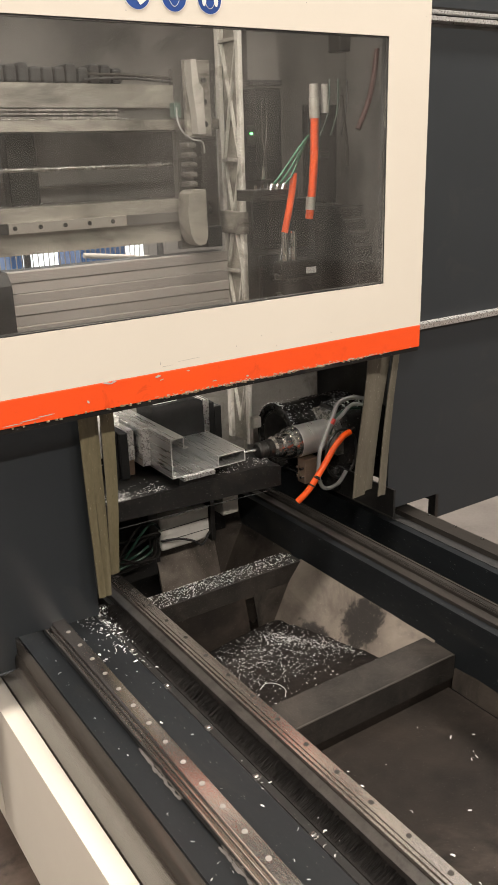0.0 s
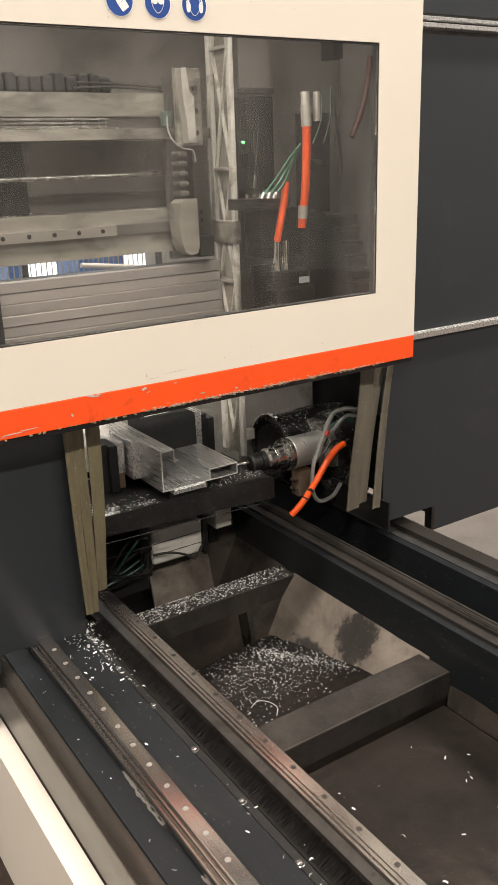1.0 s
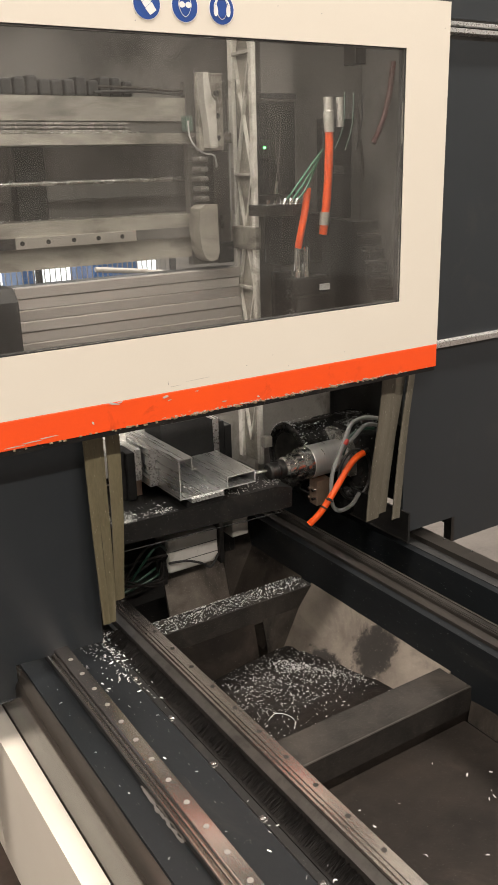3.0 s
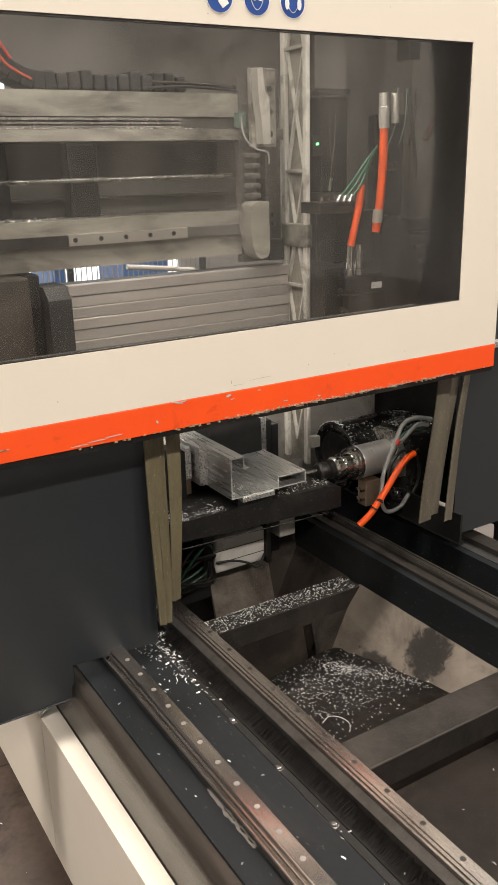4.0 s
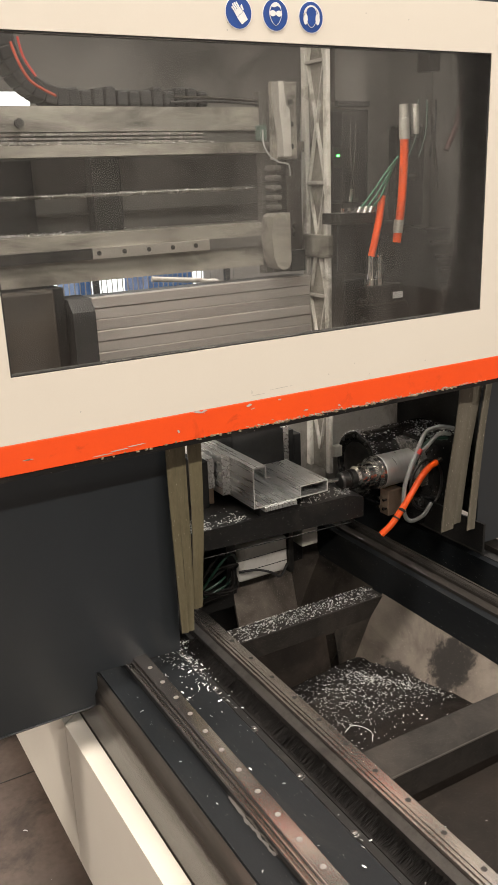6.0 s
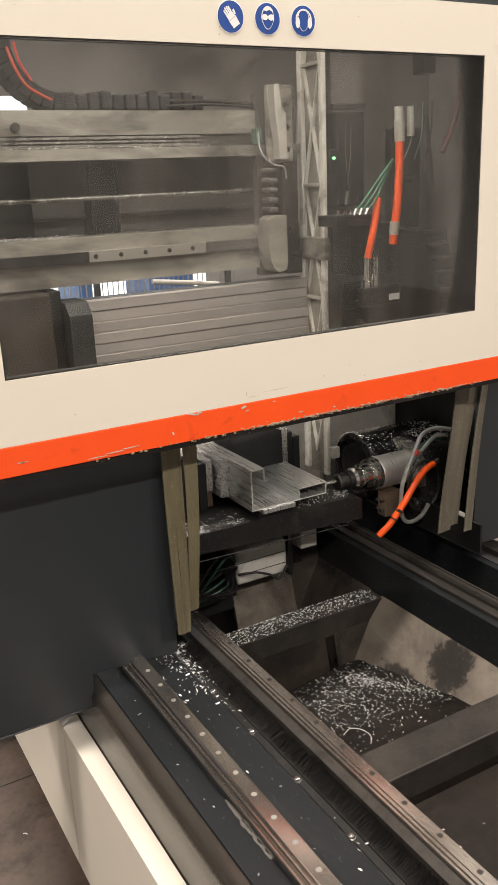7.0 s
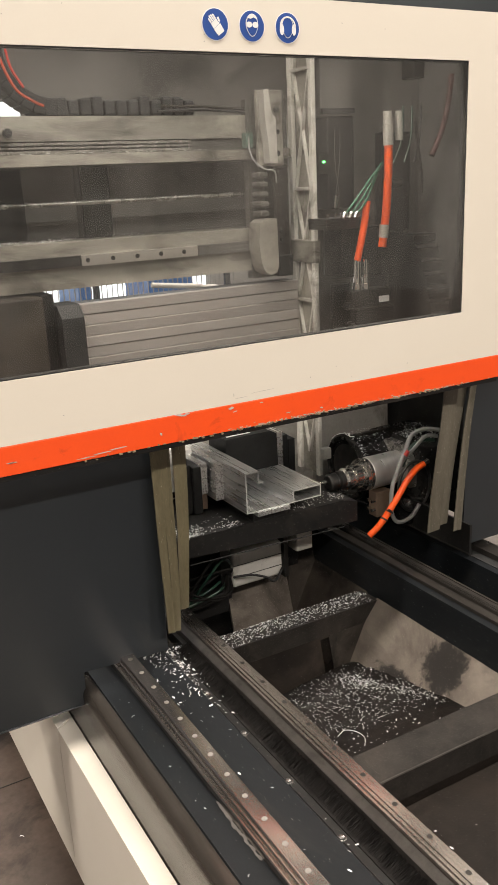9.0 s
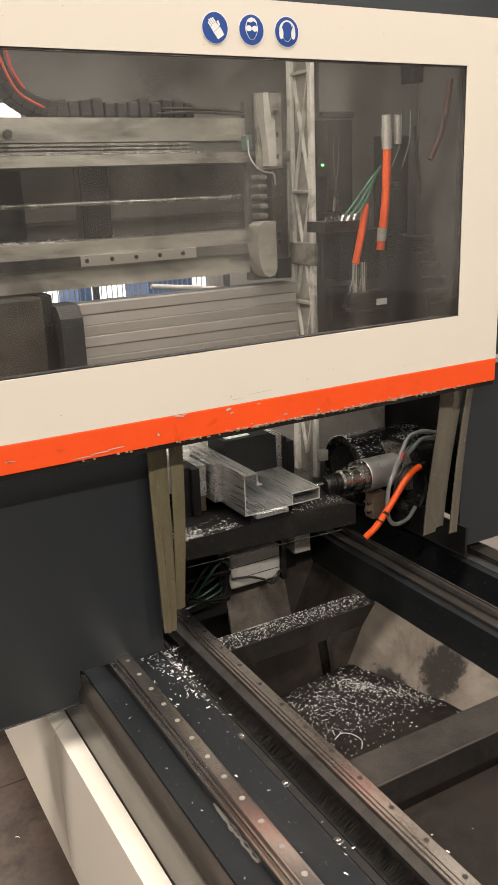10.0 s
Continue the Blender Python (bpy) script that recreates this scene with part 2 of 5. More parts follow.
# oily floor colour; on the end walls it also stands for shade
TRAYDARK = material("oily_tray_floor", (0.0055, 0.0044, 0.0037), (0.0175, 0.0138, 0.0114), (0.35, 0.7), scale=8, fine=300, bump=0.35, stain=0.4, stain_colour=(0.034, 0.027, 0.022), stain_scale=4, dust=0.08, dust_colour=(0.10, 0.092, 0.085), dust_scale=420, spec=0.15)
VINYL = material("aged_vinyl", (0.085, 0.072, 0.040), (0.19, 0.168, 0.105), (0.22, 0.42), scale=6, fine=160, bump=0.15, stain=0.4, stain_colour=(0.055, 0.045, 0.026), stain_scale=7, stretch=(2.2, 2.2, 0.5), dust=0.05, dust_colour=(0.4, 0.37, 0.28), dust_scale=200)
HOSE = material("orange_hose", (0.82, 0.085, 0.006), (0.90, 0.11, 0.01), (0.3, 0.45), scale=30, fine=300, bump=0.05)
GREEN = material("green_cable", (0.02, 0.12, 0.07), (0.04, 0.18, 0.10), (0.4, 0.5), scale=30, fine=300, bump=0.05)
GREYHOSE = material("grey_hose", (0.20, 0.20, 0.195), (0.32, 0.32, 0.31), (0.3, 0.5), scale=30, fine=200, bump=0.05)
COPPER = material("bronze_block", (0.30, 0.21, 0.15), (0.42, 0.31, 0.23), (0.35, 0.5), metal=0.7, scale=30, fine=300, bump=0.1)
DARKSHEET = material("dark_machine_sheet", (0.085, 0.080, 0.074), (0.14, 0.133, 0.123), (0.4, 0.6), scale=3, fine=60, bump=0.02, stain=0.5, stain_colour=(0.05, 0.047, 0.043), stain_scale=4)
COLUMN = material("pale_cast_column", (0.46, 0.44, 0.40), (0.66, 0.64, 0.59), (0.35, 0.55), scale=10, fine=160, bump=0.12, stain=0.5, stain_colour=(0.17, 0.155, 0.13), stain_scale=11)
DARKGREEN = material("dark_green_cable", (0.006, 0.025, 0.016), (0.012, 0.045, 0.028), (0.35, 0.5), scale=30, fine=300, bump=0.05)
GREYVINYL = material("grimy_vinyl", (0.075, 0.067, 0.050), (0.165, 0.152, 0.12), (0.25, 0.45), scale=6, fine=160, bump=0.15, stain=0.4, stain_colour=(0.065, 0.056, 0.040), stain_scale=7, stretch=(2.2, 2.2, 0.5), dust=0.2, dust_colour=(0.36, 0.34, 0.29), dust_scale=260)
SWARF = material("aluminium_swarf", (0.72, 0.72, 0.71), (0.94, 0.94, 0.93), (0.22, 0.4), metal=0.4, scale=80, fine=500, bump=0.05)
BOXGREY = material("valve_grey", (0.42, 0.41, 0.38), (0.52, 0.51, 0.48), (0.4, 0.6), scale=10, fine=200, bump=0.08, stain=0.3, stain_colour=(0.28, 0.26, 0.23), stain_scale=10)
CONCRETE = material("hall_floor", (0.042, 0.028, 0.021), (0.105, 0.078, 0.062), (0.25, 0.6), scale=5, fine=60, bump=0.12, stain=0.5, stain_colour=(0.020, 0.0135, 0.010), stain_scale=6, spec=0.3)
WALL = material("hall_wall", (0.24, 0.235, 0.225), (0.31, 0.305, 0.295), (0.6, 0.8), scale=2, fine=60, bump=0.1)
BLUE = material("sticker_blue", (0.012, 0.055, 0.26), (0.016, 0.07, 0.31), (0.3, 0.4), scale=30, fine=300, bump=0.02)
WHITE = material("sticker_white", (0.75, 0.75, 0.75), (0.82, 0.82, 0.82), (0.3, 0.4), scale=30, fine=300, bump=0.02)
BLUEPAINT = material("blue_paint", (0.03, 0.12, 0.35), (0.05, 0.17, 0.45), (0.4, 0.5), scale=5, fine=100)


def glow(name, colour, strength):
    m = bpy.data.materials.new(name)
    m.use_nodes = True
    b = m.node_tree.nodes["Principled BSDF"]
    b.inputs["Base Color"].default_value = (*colour, 1)
    b.inputs["Emission Color"].default_value = (*colour, 1)
    b.inputs["Emission Strength"].default_value = strength
    return m


LAMP = glow("lamp_diffuser", (1.0, 0.93, 0.82), 6.0)
DAYLIGHT = glow("daylight_panel", (0.93, 0.97, 1.0), 2.2)
# glow of the assumed lamp inside the machine
WORKLIGHT = glow("work_light_diffuser", (1.0, 0.95, 0.86), 46.0)
LED = glow("green_led", (0.1, 1.0, 0.15), 12.0)


def pane_material():
    m = bpy.data.materials.new("smoked_pane")
    m.use_nodes = True
    nt = m.node_tree
    N, L = nt.nodes, nt.links
    N.remove(N["Principled BSDF"])
    clear = N.new("ShaderNodeBsdfTransparent")
    clear.inputs[0].default_value = (0.86, 0.86, 0.85, 1)
    gloss = N.new("ShaderNodeBsdfGlossy")
    gloss.inputs["Roughness"].default_value = 0.04
    film = N.new("ShaderNodeBsdfDiffuse")
    film.inputs[0].default_value = (0.45, 0.43, 0.40, 1)
    co = N.new("ShaderNodeTexCoord")
    n = N.new("ShaderNodeTexNoise")
    n.inputs["Scale"].default_value, n.inputs["Detail"].default_value = 3.2, 6.0
    smear = N.new("ShaderNodeMapping")
    smear.inputs["Scale"].default_value = (2.2, 1.0, 0.45)
    smear.inputs["Rotation"].default_value = (0, 0.12, 0)
    L.new(co.outputs["Object"], smear.inputs[0])
    L.new(smear.outputs[0], n.inputs["Vector"])
    r = N.new("ShaderNodeMapRange")
    L.new(n.outputs[0], r.inputs["Value"])
    r.inputs["From Min"].default_value, r.inputs["From Max"].default_value = 0.35, 0.75
    r.inputs["To Min"].default_value, r.inputs["To Max"].default_value = 0.006, 0.074
    a = N.new("ShaderNodeMixShader")
    L.new(r.outputs[0], a.inputs[0])
    L.new(clear.outputs[0], a.inputs[1])
    L.new(film.outputs[0], a.inputs[2])
    fr = N.new("ShaderNodeFresnel")
    fr.inputs[0].default_value = 1.45
    c = N.new("ShaderNodeMixShader")
    L.new(fr.outputs[0], c.inputs[0])
    L.new(a.outputs[0], c.inputs[1])
    L.new(gloss.outputs[0], c.inputs[2])
    L.new(c.outputs[0], N["Material Output"].inputs[0])
    return m


PANE = pane_material()

# ---- hall ----
tagged(solo("floor", box(-6, 8, -7, 11, -0.2, 0), CONCRETE, (0, 0, 0), "stained brown concrete workshop floor", "floor"), kind="structure")
# added paler slab: stands for the brightly lit floor past the machine
solo("painted_floor", box(1.75, 6, 1.8, 8, 0.0, 0.004), FLOORLIT, (1.75, 1.8, 0), "paler floor slab beside the machine, brighter light in its colour", "floor", kind="structure")
solo("floor_joint", box(-3.0, 0.465, 2.158, 2.1612, 0.0, 0.0012), LIP, (0, 2.16, 0), "dark joint across the concrete floor", "floor joint", kind="structure")
for nm, b in (("wall_south", (-6, 8, -7.2, -7, 0, 6)), ("wall_north", (-6, 8, 11, 11.2, 0, 6)), ("wall_west", (-6.2, -6, -7, 11, 0, 6)), ("wall_east", (8, 8.2, -7, 11, 0, 6))):
    solo(nm, box(*b), WALL, (b[0], b[2], 0), "plain pale grey workshop wall", "wall", kind="structure")
solo("ceiling", box(-6, 8, -7, 11, 6, 6.2), WALL, (0, 0, 6), "plain pale workshop ceiling", "ceiling", kind="structure")
LAMP_SPOTS = [(-2.5, -3.5), (1.0, -3.5), (4.5, -3.5), (-2.5, 0.85), (1.0, 0.85), (4.5, 0.85), (-2.5, 5.0), (1.0, 5.0), (4.5, 5.0)]
for lx, ly in LAMP_SPOTS:
    lamp = thing("ceiling_light", (lx, ly, 5.2), "long white workshop strip light under the ceiling", "lamp", "ceiling lights")
    part("housing", box(lx - 0.8, lx + 0.8, ly - 0.12, ly + 0.12, 5.25, 5.32, 0.01), CAST, lamp)
    part("diffuser", box(lx - 0.78, lx + 0.78, ly - 0.1, ly + 0.1, 5.2, 5.249, 0.01), LAMP, lamp)
    part("hanger", box(lx - 0.01, lx + 0.01, ly - 0.01, ly + 0.01, 5.32, 6.0), CAST, lamp)
    data = bpy.data.lights.new("strip", "AREA")
    data.shape, data.size, data.size_y, data.energy, data.color = "RECTANGLE", 1.6, 0.3, (172 if ly < 0 else 170) * (1.55 if lx < 0 else 0.9 if lx < 2 else 1.65), (1.0, 0.898, 0.80)
    new("strip_light", data).location = (lx, ly, 5.18)

# ---- machine bed ----
Y0, Y1 = -0.5, 3.0
bed = thing("machine_bed", (0.45, Y0, 0), "dark grey steel machine bed with a cream side cover", "machine bed")
def side_cover(y0, y1, skew_low):
    """Folded sheet along the bed; the joint between two lengths is mitred on top."""
    bm = bent(prism([(0.430, 0.096), (0.430, 0.46), (0.4695, 0.46), (0.4695, 0.096)], "y", y0, y1), 0.007, 4)
    for v in bm.verts:
        if abs(v.co.y - (y0 if skew_low else y1)) < 0.02:
            v.co.y += 0.75 * (v.co.x - 0.43)
    return bm


part("side_cover", side_cover(Y0, 1.672, False), CREAM, bed, "cream painted sheet steel cover")
part("cover_end", side_cover(1.675, 2.95, True), CREAM, bed, "cream painted sheet steel cover")
ARC = [(0.4975 - 0.0225 * math.cos(radians(a)), 0.5605 + 0.0225 * math.sin(radians(a))) for a in range(0, 91, 10)]
part("side_beam", prism([(0.4715, 0.0), (0.4718, 0.500), (0.4745, 0.535), (0.4748, 0.552)] + ARC + [(0.70, 0.583), (0.70, 0.0)], "y", Y0, Y1), TAUPE, bed, "worn taupe side beam with a rounded shoulder")
part("top_plate", bent(prism([(0.5005, 0.583), (0.502, 0.5868), (0.551, 0.5868), (0.551, 0.583)], "y", Y0, Y1), 0.001), BED, bed)
part("bolted_strip", bent(prism([(0.604, 0.578), (0.604, 0.589), (0.667, 0.589), (0.672, 0.583), (0.672, 0.578)], "y", Y0, Y1), 0.001), BED, bed)
part("strip_step", bent(prism([(0.6725, 0.5), (0.6725, 0.5845), (0.686, 0.5845), (0.690, 0.578), (0.712, 0.5)], "y", Y0, Y1), 0.001), BLACK, bed)
part("right_beam", bent(prism([(1.292, 0.30), (1.292, 0.600), (1.386, 0.600), (1.386, 0.30)], "y", Y0, Y1), 0.022, 10), BED, bed)
part("channel", box(1.3865, 1.51, Y0, Y1, 0.30, 0.40), BLACK, bed)
part("outer_beam", bent(prism([(1.512, 0.0), (1.512, 0.590), (1.612, 0.590), (1.612, 0.0)], "y", Y0, Y1), 0.008, 4), BED, bed)
part("outer_lip", bent(prism([(1.562, 0.590), (1.562, 0.606), (1.610, 0.606), (1.610, 0.590)], "y", Y0, Y1), 0.001), LIP, bed, "brown lip with small bolts")
# flat black strip: the groove's shade as colour, without depth
part("groove", box(1.532, 1.5615, Y0, Y1, 0.5905, 0.592), RUBBER, bed)
lb0 = part("lip_bolt", cyl((1.603, 0.42, 0.6055), (1.603, 0.42, 0.6085), 0.0045, n=10), BOLT, bed)
for k in range(1, 20):
    again(lb0, bed, (0, 0.092 * k, 0))
part("inner_wall", box(0.712, 0.768, Y0, Y1, 0.2, 0.592), BLACK, bed)


def brush_strip():
    """Bristles that lean out of a holder, row by row."""
    rnd = random.Random(5)
    bm = bmesh.new()
    y = 0.45
    while y < 1.62:
        for k in range(4):
            x0 = 0.688 + 0.003 * k
            l = rnd.uniform(0.016, 0.034)
            a = rnd.uniform(-0.005, 0.005)
            w = rnd.uniform(0.0003, 0.0008)
            z = 0.584 + rnd.uniform(0, 0.003)
            vs = [bm.verts.new(p) for p in ((x0, y - w, z), (x0, y + w, z), (x0 + l, y + a + w * 0.4, z + 0.011 + rnd.uniform(-0.004, 0.004)), (x0 + l, y + a - w * 0.4, z + 0.011))]
            bm.faces.new(vs)
        y += 0.0011
    return bm


br = thing("brush_seal", (0.72, 0.4, 0.58), "black bristle brush seal beside the steel guide rail", "brush seal")
part("holder", box(0.6865, 0.693, 0.4, 1.66, 0.570, 0.5865, 0.001), BRISTLE, br)
part("backing", box(0.693, 0.7205, 0.4, 1.66, 0.575, 0.580), BRISTLE, br)
tagged(part("bristles", brush_strip(), BRISTLE, br, smooth=False), kind="stuff")


def guide_rail(name, x, z, y0, y1, label, pitch, first, wide=0.0115):
    """A profiled linear rail with capped screw holes."""
    r = thing(name, (x, y0, z - 0.03), label, "guide rail", "linear guide rails")
    w = wide
    def arc(cx, cz, r, a0, a1, n=6):
        return [(cx + r * math.cos(radians(a0 + (a1 - a0) * k / n)), cz + r * math.sin(radians(a0 + (a1 - a0) * k / n))) for k in range(n + 1)]
    sec = [(x - w - 0.007, z - 0.030)] + arc(x - w - 0.003, z - 0.020, 0.004, 180, 70) + [(x - w, z - 0.0165)] + arc(x - w + 0.003, z - 0.010, 0.003, 180, 80) + [(x - w + 0.0045, z - 0.0072)] + arc(x - w + 0.0095, z - 0.005, 0.005, 180, 90)
    sec += [(x + w - 0.0015, z), (x + w, z - 0.0015), (x + w, z - 0.004), (x + w - 0.004, z - 0.009), (x + w - 0.004, z - 0.012), (x + w, z - 0.017), (x + w, z - 0.030)]
    part("rail", prism(sec, "y", y0, y1), STEEL, r)
    s0 = None
    y = first
    while y < y1 - 0.02:
        if s0 is None:
            y_first = y
            s0 = part("screw_cap", cyl((x + 0.003, y, z - 0.002), (x + 0.003, y, z + 0.0006), 0.0048, n=18), SCREW, r)
        else:
            again(s0, r, (0, y - y_first, 0))
        y += pitch
    return r


guide_rail("guide_rail", 0.574, 0.62, Y0, 2.6, "ground steel guide rail with pale screw caps on the bed", 0.06, 0.273, 0.017)


def strip_rail(name, x, z, side, label, steel):
    """A flat steel way: flange with screws on one side, ridged track on the other."""
    s = side
    r = thing(name, (x, Y0, z - 0.03), label, "guide rail", "ridged steel ways")
    f = lambda u: x + s * u
    flange = DIRTYSTEEL if steel is STEEL else LIP
    part("side_flange", prism([(f(-0.028), z - 0.030), (f(-0.028), z - 0.012), (f(-0.016), z - 0.006), (f(-0.0125), z - 0.006), (f(-0.0125), z - 0.030)], "y", Y0, Y1), flange, r, "dirty steel flange")
    sec = [(f(-0.012), z - 0.030), (f(-0.012), z + 0.001), (f(-0.008), z + 0.001), (f(-0.008), z - 0.003), (f(-0.005), z - 0.003), (f(-0.005), z + 0.002),
           (f(0.000), z + 0.002), (f(0.000), z - 0.003), (f(0.003), z - 0.003), (f(0.003), z + 0.001), (f(0.022), z + 0.001), (f(0.023), z), (f(0.023), z - 0.030)]
    bm = bmesh.new()
    part("way", prism(sec, "y", Y0, Y1, bm), steel, r)
    if steel is not STEEL:
        for u in (-0.010, -0.0025, 0.0145):
            part("ridge", box(f(u) - 0.0011, f(u) + 0.0011, Y0, Y1, z + 0.001, z + 0.0032, 0.0004), DIRTYSTEEL, r, "worn bright ridge")
    s0 = part("countersunk_screw", cyl((f(0.013), 0.25, z), (f(0.013), 0.25, z + 0.0013), 0.0045, n=16), DIRTYSTEEL, r)
    for k in range(1, 28):
        again(s0, r, (0, 0.08 * k, 0))
    return r


strip_rail("inner_way", 0.749, 0.62, 1, "ridged steel way with countersunk screws along the chip tray", STEEL)
strip_rail("outer_way", 1.340, 0.62, 1, "ridged dark steel way on the far bed beam", LIP)

b0 = None
for k in range(12):
    y = 0.232 + 0.1515 * k
    if b0 is None:
        bm = lathe((0.675, y, 0.584), (0.675, y, 0.590), [(0, 0.0082), (0.2, 0.0082), (0.3, 0.0062), (0.7, 0.0056), (0.97, 0.0034), (1.0, 0.0026)], 20)
        b0 = part("button_bolt", bm, BOLT, bed, "bright button-head bolt")
    else:
        again(b0, bed, (0, 0.1515 * k, 0))

# residue of grease along the rail
rnd = random.Random(11)
bm = bmesh.new()
for y_a, y_b in ((1.02, 1.16), (0.80, 0.90), (0.55, 0.74)):
    y = y_a
    while y < y_b:
        cx = 0.5485 + rnd.uniform(-0.002, 0.002)
        r = rnd.uniform(0.002, 0.005)
        vs = [bm.verts.new((cx + r * 0.8 * math.cos(a), y + 1.6 * r * math.sin(a), 0.5872 + rnd.uniform(0, 0.0008))) for a in [k * math.tau / 7 for k in range(7)]]
        bm.faces.new(vs)
        y += rnd.uniform(0.004, 0.008)
tagged(part("grease_residue", bm, GREASE, bed, "dried grey grease residue"), kind="stuff")

# ---- chip tray with cross beams ----
tray = thing("chip_tray", (0.77, Y0, 0.2), "dusty steel chip tray with sloped walls between the bed rails", "chip tray")


def slope(x_top, x_low, z_top, z_low, y0, y1, inset=0.0):
    bm = bmesh.new()
    n, m = 16, 8
    rows = []
    for i in range(n + 1):
        y = y0 + (y1 - y0) * i / n
        row = []
        for j in range(m + 1):
            t = j / m
            row.append(bm.verts.new((x_top + (x_low - x_top) * t + 0.002 * noise.noise((y * 9, t * 3, 1.0)), y + inset * t * (1 - 2 * i / n), z_top + (z_low - z_top) * t)))
        rows.append(row)
    for a, b in zip(rows, rows[1:]):
        for j in range(m):
            bm.faces.new((a[j], b[j], b[j + 1], a[j + 1]))
    r = bmesh.ops.extrude_face_region(bm, geom=bm.faces[:])
    bmesh.ops.translate(bm, verts=[v for v in r["geom"] if isinstance(v, bmesh.types.BMVert)], vec=(0.004, 0, -0.004))
    return bm


BAYS = [(1.222, 1.66), (0.66, 1.10), (0.12, 0.585), (1.76, 2.25)]
for a, b in BAYS:
    deep = a > 1.2
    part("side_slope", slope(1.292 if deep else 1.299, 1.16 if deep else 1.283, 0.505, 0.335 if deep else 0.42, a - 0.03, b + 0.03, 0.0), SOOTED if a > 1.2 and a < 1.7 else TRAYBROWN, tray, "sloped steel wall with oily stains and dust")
# end walls: shade below the cross beam comes from these darker colours
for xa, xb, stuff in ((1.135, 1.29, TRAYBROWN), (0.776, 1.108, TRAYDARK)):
    part("end_slope", prism([(1.686, 0.452), (1.655, 0.335), (1.66, 0.335), (1.692, 0.452)], "x", xa, xb), stuff, tray, "steep dusty end wall under the cross beam, shade in its colour")
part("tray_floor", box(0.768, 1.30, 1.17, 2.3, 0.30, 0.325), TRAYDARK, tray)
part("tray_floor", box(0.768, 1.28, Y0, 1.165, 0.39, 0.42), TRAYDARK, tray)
part("left_wall", box(0.768, 0.774, Y0, 2.3, 0.325, 0.55), BLACK, tray)


def cross_beam(y0, y1):
    b = part("cross_beam", bent(prism([(0.770, 0.443), (0.770, 0.50), (1.2915, 0.50), (1.2915, 0.443)], "y", y0, y1), 0.007, 3), DUSTY, tray, "black square steel cross beam dusted with swarf")
    part("worn_edge", box(0.775, 1.289, y0 + 0.0026, y0 + 0.0046, 0.4998, 0.5003), DIRTYSTEEL, b, "worn edge")
    return b


for y0, y1 in ((1.132, 1.220), (1.685, 1.752), (0.59, 0.66)):
    cross_beam(y0, y1)
# one wall in two colours: lit share pale, shaded share dark brown
part("back_slope", prism([(2.02, 0.66), (2.03, 0.66), (1.93, 0.32), (1.92, 0.32)], "x", 1.00, 1.190), TRAY, tray, "dusty sloped back wall, its lit share")
part("back_slope", prism([(2.02, 0.66), (2.03, 0.66), (1.93, 0.32), (1.92, 0.32)], "x", 1.1905, 1.29), TRAYBROWN, tray, "sloped back wall, darker share with shade in its colour")
# near-black wall: the shadow below the front beam, set by colour
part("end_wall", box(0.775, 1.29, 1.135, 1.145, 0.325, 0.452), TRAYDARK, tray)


# ---- swarf ----
def swarf(name, count, place, size, label, seed):
    rnd = random.Random(seed)
    verts, faces = [], []
    for _ in range(count):
        x, y, z = place(rnd)
        s = size * rnd.uniform(0.5, 1.25)
        w = s * rnd.uniform(0.16, 0.34)
        m = Matrix.Translation((x, y, z + w * 0.4)) @ Euler((rnd.uniform(-0.5, 0.5), rnd.uniform(-0.5, 0.5), rnd.uniform(0, 6.28))).to_matrix().to_4x4()
        curl = rnd.uniform(-0.9, 0.9)
        b = len(verts)
        for k in range(4):
            u = (k / 3 - 0.5) * s
            h = 0.25 * s * abs(curl) * (1 - (2 * u / s) ** 2)
            side = 0.35 * s * curl * (2 * u / s) ** 2
            verts.append(m @ Vector((u, -w / 2 + side, h)))
            verts.append(m @ Vector((u, w / 2 + side, h + w * 0.3)))
        for k in range(3):
            faces.append((b + 2 * k, b + 2 * k + 2, b + 2 * k + 3, b + 2 * k + 1))
    me = bpy.data.meshes.new(name)
    me.from_pydata([v[:] for v in verts], [], faces)
    me.materials.append(SWARF)
    me.shade_smooth()
    ob = new(name, me)
    return tagged(ob, label, "metal chips", kind="stuff")


def on_beam(r):
    return r.uniform(0.79, 1.285), min(1.750, max(1.690, r.gauss(1.725, 0.022))), 0.5015


def heap_height(x, y):
    return max(0.327, 0.386 + 0.16 * (1.56 - y) - 0.10 * max(0.0, 1.18 - x) + 0.006 * noise.noise((x * 14, y * 14, 2.0)))


def on_heap(r):
    while True:
        if r.random() < 0.24:
            k = r.random() ** 1.4
            x, y = 1.135 + 0.09 * k - abs(r.gauss(0, 0.02)), 1.60 - 0.235 * k + r.gauss(0, 0.015)
        else:
            x, y = r.gauss(1.06, 0.12), r.gauss(1.52, 0.12)
        if 0.79 < x < 1.235 - 0.1 * max(0, y - 1.3) and 1.235 < y < 1.655:
            return x, y, heap_height(x, y) + 0.0015


def on_plate(r):
    y = 1.64 - abs(r.gauss(0.02, 0.11))
    x = min(0.74, max(0.61, r.gauss(0.685, 0.035)))
    return x, y, 0.5895 if x < 0.662 else 0.586


def on_floor(r):
    return r.uniform(0.8, 1.23), r.uniform(0.3, 1.1), 0.421


def anywhere(r):
    x = r.choice([r.uniform(0.505, 0.548), r.uniform(0.61, 0.70), r.uniform(0.61, 0.74)])
    return x, r.uniform(0.75, 1.5), 0.5875 if x < 0.55 else 0.590


